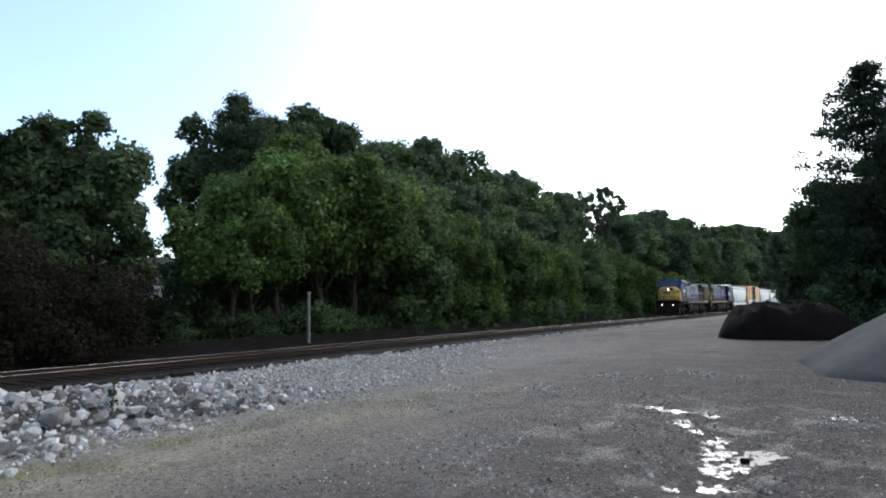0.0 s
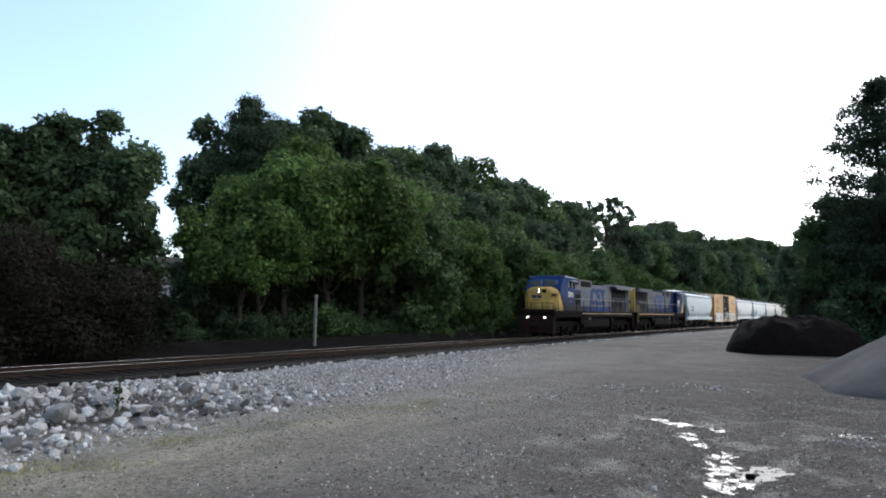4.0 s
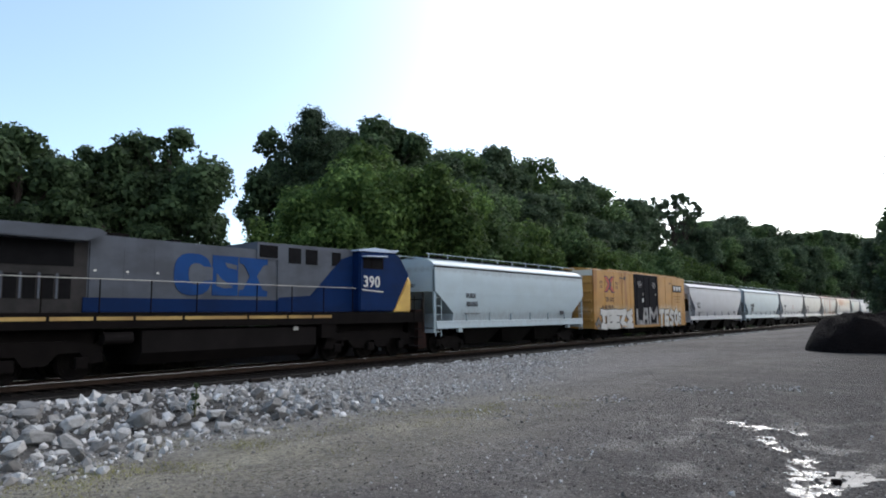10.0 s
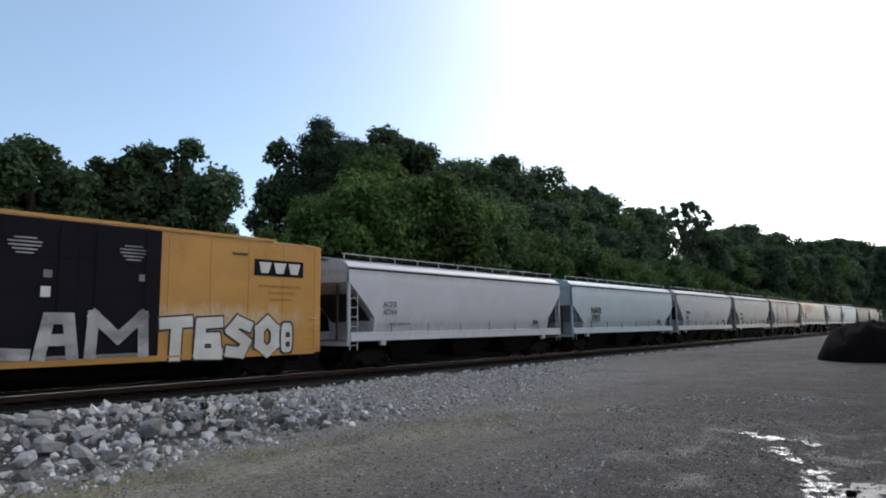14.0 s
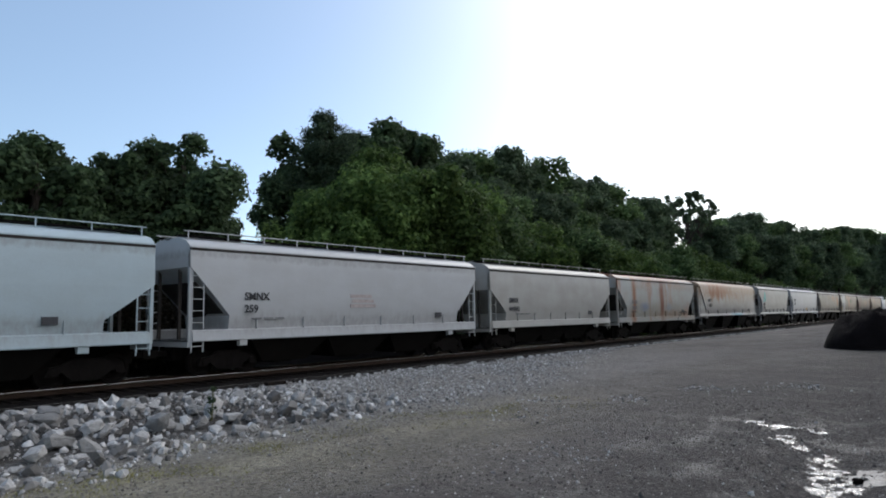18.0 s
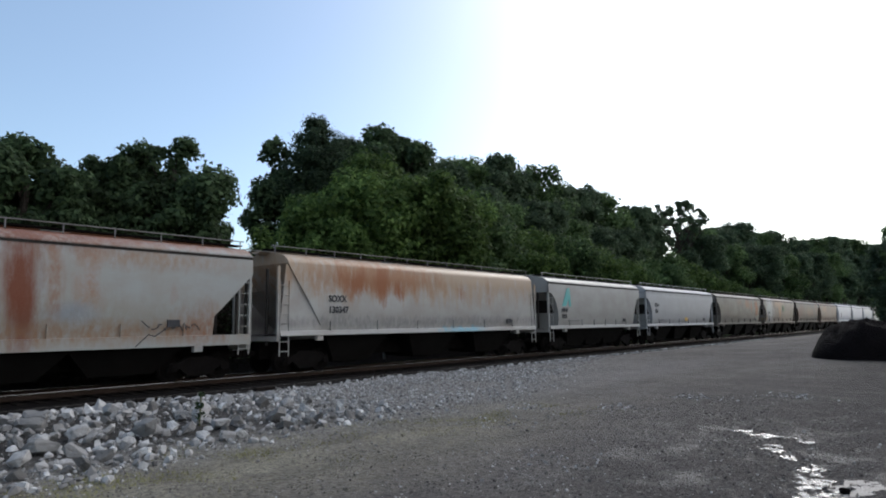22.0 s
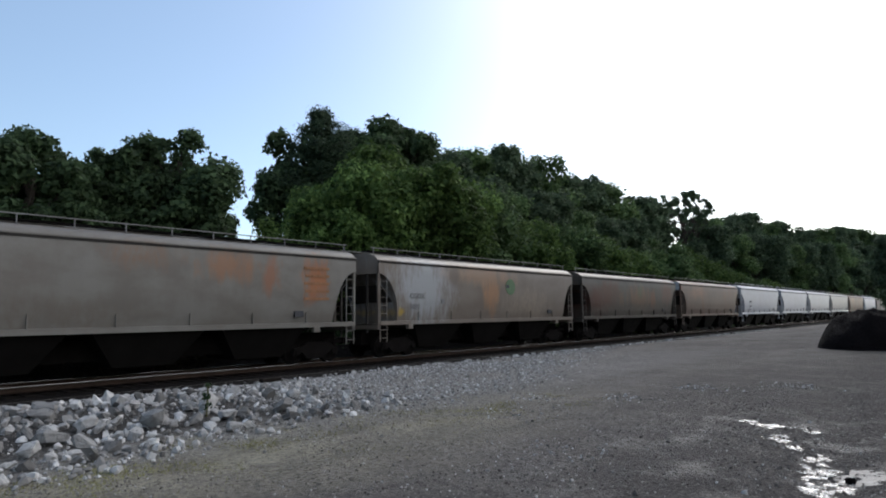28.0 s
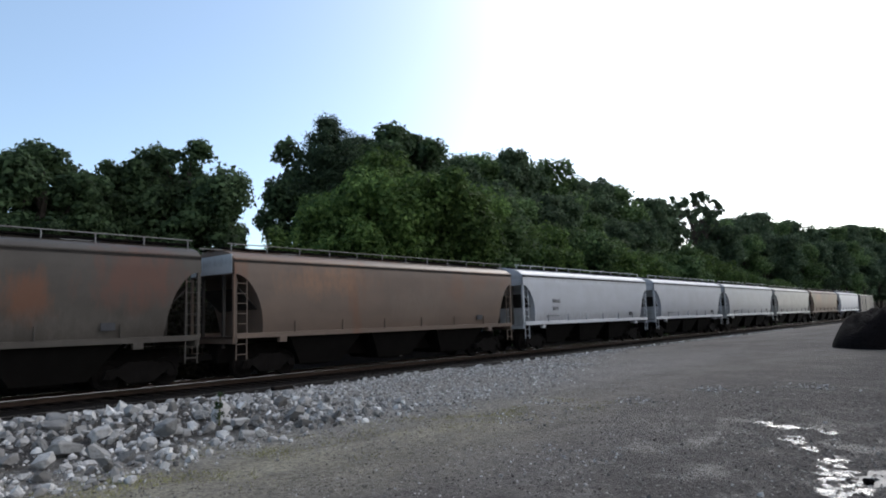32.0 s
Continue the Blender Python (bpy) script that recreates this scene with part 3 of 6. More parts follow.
def hopper(offset, length, paint, label, rounded=True, top=4.62, trim=None, bays=3, group="covered hoppers of the train", fin=False, high=3.70, low=2.36):
    """A covered hopper, front end at y = 0, with cut-away ends, curved or straight."""
    car = thing("covered_hopper", label, "train car", group)
    trim = trim or paint
    top += 0.20
    L, eave, half = length, top - 0.50, 1.56
    sill, under = (1.62, 1.44) if rounded else (1.56, 1.20)
    cut = 1.22 if rounded else 1.5
    # profile from the side sill up over the roof, on the camera's side; the other side mirrors it
    prof = [(1.38, under), (1.43, sill), (1.505, 2.0), (1.555, 2.5), (half + 0.004, 3.0), (1.55, 3.5), (1.52, eave - 0.05), (1.50, eave), (1.42, eave + 0.12), (1.22, eave + 0.26), (0.80, eave + 0.37), (0.35, top - 0.08), (0.0, top - 0.06)]

    def back(z):
        hi, lo = high, low
        if fin:
            return 0.45 + 1.75 * min(1.0, max(0.0, (4.2 - z) / 2.5))
        if z >= hi:
            return 0.0
        if rounded:
            k = min(1.0, (hi - z) / (hi - 1.45))
            return cut * math.sqrt(max(0.0, 1 - (1 - k) ** 2)) if k < 1 else cut
        return cut * min(1.0, (hi - z) / (hi - lo))

    zs = sorted({z for _, z in prof} | {high + 0.02, high, high - 0.02, high - 0.08, 3.3, 2.7, low, 2.2, 1.8})
    widths = [np.interp(z, [p[1] for p in prof[:-1]], [p[0] for p in prof[:-1]]) for z in zs]
    rings = []
    for z, w in zip(zs, widths):
        b = back(z)
        rings.append([(w, b, z), (w, L - b, z), (-w, L - b, z), (-w, b, z)])
    bm = bmesh.new()
    loft(bm, rings, caps=False)
    body = part("body", bm, paint, car)
    smooth(body, 28)
    # roof crown above the last ring
    zt, wt = zs[-1], widths[-1]
    part("roof", loft(bmesh.new(), [[(wt, y, zt), (0.0, y, top - 0.04), (-wt, y, zt), (0, y, zt - 0.1)] for y in (0.0, L)]), paint, car)
    for s in (-1, 1):
        if not fin:
            part("roof_lip", boxes((s * 1.50 - 0.05, s * 1.50 + 0.075, 0, L, eave, eave + 0.045)), trim, car)
            # dark strip below the lip paints the shadow gap of the roof edge
            part("roof_seam_shade", boxes((s * 1.50 - 0.03, s * 1.50 + 0.042, 0, L, eave - 0.075, eave)), STEEL_DARK, car, "dark seam with shade painted under the roof edge")
        tip = 0.05 if paint in (WHITE, SILVER, PALE_BLUE, CREAM, RUSTY_TOP) else 0.0
        lean = [(1.36, under), (1.53 + 0.7 * tip, under), (1.53 + tip, under + 0.03), (1.53, sill - 0.01), (1.46, sill + 0.7 * tip), (1.36, sill)]
        part("side_sill", loft(bmesh.new(), [[(s * a, y, b) for a, b in lean] for y in (0.12, L - 0.12)]), trim, car)
        part("running_board", boxes((s * 0.62 - 0.2, s * 0.62 + 0.2, 0.0, L, top - 0.03, top + 0.015)), CHUTE, car, "steel grating running board")
        n = int(L / 1.5)
        pairs = [((s * 0.98, 0.05, top + 0.13), (s * 0.98, L - 0.05, top + 0.13))]
        pairs += [((s * 0.98, 0.2 + i * (L - 0.4) / n, eave + 0.3), (s * 0.98, 0.2 + i * (L - 0.4) / n, top + 0.13)) for i in range(n + 1)]
        part("roof_rail", rods(0.022, *pairs, sides=5), trim if paint in (WHITE, SILVER, PALE_BLUE, CREAM) else ROOF_GREY, car)
        for i in range(2 * bays):
            y = 2.6 + (L - 5.2) * i / (2 * bays - 1)
            part("stake", boxes((s * 1.50 - 0.02, s * 1.50 + 0.05, y - 0.02, y + 0.02, sill, sill + 0.4)), paint, car)
        for end, d in ((0.0, 1), (L, -1)):
            a, b = end + d * 0.10, end + d * 0.52
            ladder(car, "side_ladder", s * 1.50, a, b, 0.70 if rounded else 0.85, 3.55 if rounded else high - 0.10, 8 if rounded else int((high - 0.9) / 0.40), trim)
            part("corner_post", boxes((s * 1.44 - 0.05, s * 1.44 + 0.05, min(end, end + d * 0.1), max(end, end + d * 0.1), under, eave - 0.2)), trim, car)
            part("jacking_pad", boxes((s * 1.40 - 0.05, s * 1.40 + 0.13, min(end + d * 1.9, end + d * 2.22), max(end + d * 1.9, end + d * 2.22), under - 0.20, under), bevel=0.02), trim, car)
    for end, d in ((0.0, 1), (L, -1)):
        lo, hi = sorted((end, end + d * 1.9))
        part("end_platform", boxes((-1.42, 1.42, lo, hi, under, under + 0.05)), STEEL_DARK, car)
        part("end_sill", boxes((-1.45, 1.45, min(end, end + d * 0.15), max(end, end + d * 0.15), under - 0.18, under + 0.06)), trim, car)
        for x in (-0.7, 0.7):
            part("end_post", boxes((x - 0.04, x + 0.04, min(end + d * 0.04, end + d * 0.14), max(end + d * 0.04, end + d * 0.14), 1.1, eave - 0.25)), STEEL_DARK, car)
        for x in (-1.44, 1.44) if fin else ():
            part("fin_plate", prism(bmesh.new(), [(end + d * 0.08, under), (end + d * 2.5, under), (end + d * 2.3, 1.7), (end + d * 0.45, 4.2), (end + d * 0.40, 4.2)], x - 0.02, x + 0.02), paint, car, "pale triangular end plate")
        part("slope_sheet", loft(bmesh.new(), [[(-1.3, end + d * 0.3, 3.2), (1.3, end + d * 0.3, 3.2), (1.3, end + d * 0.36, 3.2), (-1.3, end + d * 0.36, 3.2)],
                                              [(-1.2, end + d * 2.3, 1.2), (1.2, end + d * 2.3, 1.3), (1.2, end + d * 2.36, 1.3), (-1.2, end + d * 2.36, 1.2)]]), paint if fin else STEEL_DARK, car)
        coupler(car, end, -d)
        truck(car, end + d * 1.75)
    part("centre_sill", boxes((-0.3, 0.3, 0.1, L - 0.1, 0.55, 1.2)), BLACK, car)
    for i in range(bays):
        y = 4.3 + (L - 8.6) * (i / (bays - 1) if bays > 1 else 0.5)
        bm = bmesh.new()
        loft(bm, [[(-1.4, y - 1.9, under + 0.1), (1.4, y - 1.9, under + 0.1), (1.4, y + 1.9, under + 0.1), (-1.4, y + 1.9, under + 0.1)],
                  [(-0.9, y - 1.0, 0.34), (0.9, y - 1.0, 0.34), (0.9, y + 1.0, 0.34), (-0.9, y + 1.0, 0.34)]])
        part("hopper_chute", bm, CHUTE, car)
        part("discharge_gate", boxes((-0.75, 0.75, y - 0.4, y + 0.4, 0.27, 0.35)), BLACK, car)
    for i in range(5):
        y = L * (i + 0.5) / 5
        part("hatch", boxes((-0.36, 0.36, y - 1.1, y + 1.1, top - 0.06, top + 0.05), bevel=0.02), paint, car)
    TRAIN.append((car, offset))
    return car


def marks(car, words, number, y, z, size=0.34, ink=INK, drop=0.44, wide=1.0):
    lettering("reporting_mark", words, size, 1.585, y, z, ink, car, bold=0.028 * size, squeeze=wide)
    lettering("car_number", number, size, 1.585, y, z - drop, ink, car, bold=0.028 * size, squeeze=wide)


def small_plates(car, L, y=None, clean=True):
    y = L - 3.2 if y is None else y
    part("placard", boxes((1.53, 1.575, y, y + 0.42, 1.85, 2.08)), INK, car, "small black stencil panel")
    for i in range(3 if clean else 0):
        part("data_bar", boxes((1.53, 1.574, 2.4 + 0.5 * i, 2.76 + 0.5 * i, 1.92, 1.97)), GREY_INK, car)


H = hopper(178.3, 15.7, PALE_BLUE, "pale blue-grey covered hopper car with dark lettering", rounded=False, top=4.62, high=3.05, low=1.95)
marks(H, "FURX", "855355", 2.5, 2.75, drop=0.43)
small_plates(H, 15.7)
CARS = [
    # offset, length, paint, rounded ends, height, label
    (215.75, 17.6, SILVER, False, 4.60, "light grey covered hopper car behind the yellow boxcar"),
    (234.9, 17.3, PALE_BLUE, False, 4.62, "pale blue-white covered hopper car with bold dark lettering"),
    (253.4, 15.65, WHITE, False, 4.64, "white covered hopper car with light grime"),
    (270.35, 14.1, CREAM, False, 4.62, "off-white covered hopper car with clean sides"),
    (285.75, 15.5, RUSTY, False, 4.62, "white covered hopper car streaked with orange rust"),
    (302.4, 18.6, RUSTY_TOP, True, 4.60, "cream covered hopper car with rust patches along the roof"),
    (322.5, 13.9, CREAM, True, 4.62, "off-white covered hopper car with a teal wedge painted on it"),
    (337.8, 16.85, WHITE, True, 4.62, "white covered hopper car with a yellow patch"),
    (356.0, 17.25, SOOT_GREY, True, 4.55, "soot-stained grey covered hopper car with rust blocks"),
    (374.6, 17.4, BROWNISH, True, 4.55, "grey-brown covered hopper car with a faded green round mark"),
    (393.35, 16.85, BROWN, True, 4.50, "dirty dark brown covered hopper car with red-brown patches"),
    (411.45, 17.0, TAN, True, 4.50, "tan-brown grimy covered hopper car"),
    (429.6, 16.7, SILVER, True, 4.55, "clean light grey covered hopper car"),
    (447.8, 15.8, SILVER, True, 4.55, "clean light grey covered hopper car"),
    (464.7, 17.1, WHITE, True, 4.55, "clean white covered hopper car"),
    (483.0, 17.9, CREAM, True, 4.50, "off-white covered hopper car"),
    (502.4, 18.8, TAN, True, 4.50, "tan-brown grimy covered hopper car"),
    (523.0, 18.4, SILVER, True, 4.50, "clean light grey covered hopper car"),
]


def blob_outline(y, z, w, h, k=20):
    return [(y + w / 2 * math.cos(2 * math.pi * i / k), z + h / 2 * math.sin(2 * math.pi * i / k)) for i in range(k)]


CUTS = {PALE_BLUE: (3.05, 1.95), CREAM: (3.25, 2.0), WHITE: (3.70, 2.05)}      # where the straight-cut ends begin and end
HOPPERS = [hopper(o, n, p, text, r, h, fin=p is RUSTY_TOP, high=3.70 if r else CUTS.get(p, (3.70, 2.2))[0], low=2.36 if r else CUTS.get(p, (3.70, 2.2))[1]) for o, n, p, r, h, text in CARS]

for car, words, number, y, z, size, ink, drop, wide in (
        (HOPPERS[0], "ACFX", "47764", 1.98, 2.66, 0.36, GREY_INK, 0.33, 0.95), (HOPPERS[1], "NAHX", "17012", 2.5, 2.53, 0.56, INK, 0.49, 0.92), (HOPPERS[2], "SMNX", "259", 2.05, 2.6, 0.38, INK, 0.44, 1.0),
        (HOPPERS[3], "SMNX", "044042", 1.68, 2.57, 0.37, INK, 0.47, 0.92), (HOPPERS[4], "ACFX", "92575", 2.25, 2.55, 0.38, GREY_INK, 0.45, 1.0), (HOPPERS[5], "SOXX", "130347", 2.42, 2.79, 0.38, INK, 0.45, 0.95),
        (HOPPERS[6], "ASHX", "1828", 1.45, 2.49, 0.38, INK, 0.39, 0.90), (HOPPERS[7], "CGEX", "1555", 1.62, 3.04, 0.38, INK, 0.50, 0.90),
        (HOPPERS[9], "CGOX", "5092", 1.95, 2.63, 0.34, GREY_INK, 0.49, 1.0), (HOPPERS[12], "NAHX", "5514", 3.0, 2.7, 0.32, GREY_INK, 0.44, 1.0)):
    marks(car, words, number, y, z, size, ink, drop, wide)
for car, row in zip(HOPPERS, CARS):
    small_plates(car, row[1], clean=row[2] in (WHITE, SILVER, PALE_BLUE, CREAM))
plate("teal_wedge", [(1.55, 2.86), (2.25, 4.02), (2.58, 4.05), (2.74, 2.86), (2.48, 2.86), (2.40, 3.3), (2.05, 2.86)], 1.578, TEAL, HOPPERS[6], label="faded teal painted wedge")
plate("yellow_patch", [(8.55, 1.84), (9.25, 1.83), (9.22, 2.15), (8.58, 2.14)], 1.565, ORANGE_PATCH, HOPPERS[7])
FADED = plain("faded_pink_lettering", (0.42, 0.37, 0.36), 0.7)
for i in range(3):
    part("faded_bar", boxes((1.54, 1.577, 7.05 + 0.1 * (i % 2), 8.5 - 0.12 * (i % 3), 2.32 + 0.20 * i, 2.46 + 0.20 * i)), FADED, HOPPERS[2])
part("stencil_square", boxes((1.54, 1.588, 9.78, 10.1, 3.28, 3.44)), INK, HOPPERS[9])
plate("green_disc", blob_outline(10.22, 3.34, 0.92, 0.88), 1.578, plain("faded_green_disc", (0.10, 0.17, 0.09), 0.7), HOPPERS[9], label="faded green round mark")
part("stencil_square", boxes((1.54, 1.576, 4.2, 4.45, 2.40, 2.62)), GREY_INK, HOPPERS[9])
part("end_plate", boxes((-1.40, 1.40, -0.034, -0.006, 3.74, 4.42), bevel=0.006), WHITE, HOPPERS[11], "pale plate at the top of the end")
RUST_BAR = plain("faded_rust_lettering", (0.27, 0.13, 0.06), 0.75)
for i in range(5):
    part("rust_bar", boxes((1.54, 1.574, 14.5 + 0.06 * (i % 2), 15.75, 2.5 + 0.30 * i, 2.60 + 0.30 * i)), RUST_BAR, HOPPERS[8])


def scribble(car, strokes, material):
    """Loose painted strokes on the side, each a thin bent line."""
    for stroke in strokes:
        part("scribble", rods(0.016, *[((1.548, a, b), (1.548, c, d)) for (a, b), (c, d) in zip(stroke, stroke[1:])], sides=5), material, car)


def loops(y, z, w, h, n):
    rng = np.random.default_rng(8)
    return [[(y + w * (i + 0.22 * k + 0.5 * rng.random()) / n, z + h * rng.random()) for k in range(5)] for i in range(n)]


scribble(HOPPERS[4], loops(11.4, 1.70, 2.0, 0.36, 6) + [[(11.3, 1.25), (11.7, 1.62), (11.9, 1.55), (12.6, 2.0)]], INK)
part("underline", boxes((1.54, 1.578, 2.25, 3.1, 1.94, 1.99)), INK, HOPPERS[4])


# ---- trees ----
def leaf_cloud(rng, centres, radii, count, size, flat=0.75, shell=0.55, dome=0.0, slim=1.0):
    """Many small bent leaf sprays (one narrow triangle each) set round the given clumps; dome: how many of them keep to a clump's upper half."""
    centres, radii = np.array(centres), np.array(radii)
    pick = rng.choice(len(centres), count, p=radii ** 2 / (radii ** 2).sum())
    d = rng.normal(size=(count, 3))
    d /= np.linalg.norm(d, axis=1)[:, None]
    d[:, 2] = np.where(rng.random(count) < dome, np.abs(d[:, 2]), d[:, 2])
    r = radii[pick] * (shell + (1 - shell) * rng.random(count) ** 0.5) * (1 + 0.16 * rng.normal(size=count))
    p = centres[pick] + d * r[:, None] * np.array([1, 1, flat])
    nrm = 1.05 * d + 0.50 * rng.normal(size=(count, 3)) + np.array([0, 0, 0.45])
    nrm /= np.linalg.norm(nrm, axis=1)[:, None]
    u = np.cross(nrm, rng.normal(size=(count, 3)))
    u /= np.linalg.norm(u, axis=1)[:, None]
    v = np.cross(nrm, u)
    s = (size * (0.55 + 0.9 * rng.random(count)))[:, None]
    w = slim * s * (0.5 + 0.4 * rng.random(count))[:, None]
    a, b = p - u * s, p + u * s * 0.6 + v * w
    c = p + u * s * 0.5 - v * w + nrm * s * 0.2
    verts = np.stack([a, b, c], 1).reshape(-1, 3)
    faces = np.arange(3 * count).reshape(-1, 3)
    return verts, faces


def cloud_mesh(name, verts, faces, material):
    me = bpy.data.meshes.new(name)
    me.vertices.add(len(verts))
    me.vertices.foreach_set("co", verts.ravel())
    me.loops.add(faces.size)
    me.loops.foreach_set("vertex_index", faces.ravel().astype(np.int32))
    me.polygons.add(len(faces))
    me.polygons.foreach_set("loop_start", np.arange(0, faces.size, 3, dtype=np.int32))
    me.update(calc_edges=True)
    me.materials.append(material)
    return me


def limb(bm, p, q, r0, r1, rng, steps=4, sides=6, wander=0.06):
    p, q = np.array(p, float), np.array(q, float)
    length = np.linalg.norm(q - p)
    rings = []
    for i in range(steps + 1):
        k = i / steps
        c = p + (q - p) * k + (rng.normal(size=3) * wander * length * math.sin(math.pi * k))
        r = r0 + (r1 - r0) * k
        rings.append([(c[0] + r * math.cos(2 * math.pi * j / sides), c[1] + r * math.sin(2 * math.pi * j / sides), c[2]) for j in range(sides)])
    loft(bm, rings)


# a crown's boughs by kind: (level, how many) from the lowest up, size against the crown's half width, clumps on each, how far they stand out
BOUGHS = {
    "broad": (((0.06, 5), (0.28, 6), (0.50, 5), (0.72, 4), (0.93, 1)), 0.40, 8, 0.80),
    "canopy": (((0.04, 6), (0.24, 6), (0.50, 5), (0.74, 4), (0.94, 1)), 0.40, 8, 0.84),
    "lobed": (((0.05, 4), (0.28, 4), (0.52, 6), (0.74, 5), (0.90, 2)), 0.42, 9, 0.78),
    "tall": (((0.04, 4), (0.24, 5), (0.45, 5), (0.64, 6), (0.82, 5), (0.97, 2)), 0.50, 9, 0.68),
    "sparse": (((0.25, 3), (0.45, 5), (0.62, 6), (0.78, 7), (0.93, 6)), 0.17, 5, 1.0),
    "bush": (((0.10, 5), (0.45, 4), (0.85, 2)), 0.42, 6, 0.85),
}


def bough_clumps(rng, style, height, width, base):
    """The clumps of a crown: boughs in rising rings round the trunk, each a cluster of smaller clumps on its outer and upper side."""
    levels, share, count, out = BOUGHS[style]
    centres, radii, tips = [], [], []
    for k, n in levels:
        first = rng.random() * 2 * math.pi
        for i in range(n):
            kk = min(1.0, max(0.0, k + 0.07 * rng.normal()))
            big = share * width * rng.uniform(0.72, 1.25)
            swell = math.sqrt(max(0.08, 1 - kk ** 2)) if style == "bush" else math.sin(math.pi * (0.17 + 0.72 * kk)) ** 0.6
            reach = max(0.0, width * swell * rng.uniform(0.72, 1.12) - big * 0.55) if n > 1 else 0.15 * width * rng.random()
            a = first + 2 * math.pi * (i + 0.30 * rng.normal()) / n
            mid = np.array((reach * math.cos(a), reach * math.sin(a), min(base + (height - base) * kk, height - 1.12 * big)))
            tips.append(mid)
            centres.append(mid)
            radii.append(0.60 * big)
            for _ in range(count):
                d = rng.normal(size=3) + 0.55 * np.array((math.cos(a), math.sin(a), 0.75))
                d /= np.linalg.norm(d)
                small = big * rng.uniform(0.25, 0.62)
                centres.append(mid + d * big * out * np.array((1, 1, 0.78)))
                radii.append(small)
    return centres, radii, tips


def tree_kind(seed, height, width, base, leaves, size, material, style="broad"):
    """Builds one tree (an Empty with a trunk and a crown) at the origin."""
    rng = np.random.default_rng(seed)
    tree = thing("tree", "", "tree")
    bm = bmesh.new()
    limb(bm, (0, 0, -0.4), (0, 0, height * 0.86), 0.018 * height, 0.004 * height, rng, 8, 8, 0.02)
    if style == "pine":
        centres, radii = [], []
        tiers = 15
        for j in range(tiers):
            k = j / (tiers - 1)
            z = base + (height - 0.3 - base) * k ** 0.92
            spread = width * math.sqrt(max(0.03, 1 - k ** 2.2)) * (0.62 + 0.38 * min(1.0, 2.5 * k + 0.2))
            first = rng.random() * 6.28
            for i in range(7 if k < 0.85 else 5):
                a = first + 6.28 * (i + 0.25 * rng.normal()) / 7
                reach = spread * rng.uniform(0.62, 1.1)
                lift = 0.10 * reach + 0.25 * rng.normal()
                for f in (0.45, 0.75, 1.0):
                    centres.append((reach * f * math.cos(a) + 0.15 * rng.normal(), reach * f * math.sin(a) + 0.15 * rng.normal(), z + lift * f))
                    radii.append((0.52 + 0.46 * rng.random()) * (1.15 if f < 1 else 0.8))
                limb(bm, (0, 0, z - 0.25), (reach * math.cos(a), reach * math.sin(a), z + lift), 0.05, 0.015, rng, 3, 5)
        for drop, r in ((0.35, 0.45), (0.9, 0.75), (1.6, 0.95), (2.4, 1.1)):
            centres.append((0.25 * rng.normal(), 0.25 * rng.normal(), height - drop))
            radii.append(r)
        verts, faces = leaf_cloud(rng, centres, radii, leaves, size, 0.62, 0.20, 0.4, 0.5)
    else:
        centres, radii, tips = bough_clumps(rng, style, height, width, base)
        for c in tips:
            limb(bm, (0, 0, max(0.3, c[2] - 0.22 * height)), tuple(c), 0.007 * height, 0.025, rng, 4, 5)
        verts, faces = leaf_cloud(rng, centres, radii, leaves, size, 0.86, 0.45, 0.2)
        if style not in ("lobed", "sparse"):
            # thin inner leaves along the boughs
            more = leaf_cloud(rng, [0.55 * c + np.array((0, 0, 0.42 * c[2])) for c in tips], [0.26 * width for _ in tips], leaves // 9, size * 1.5, 0.9, 0.1)
            verts, faces = np.concatenate([verts, more[0]]), np.concatenate([faces, more[1] + len(verts)])
    part("trunk", bm, BARK, tree)
    crown = new("crown", cloud_mesh("crown", verts, faces, material))
    crown.parent = tree
    return tree


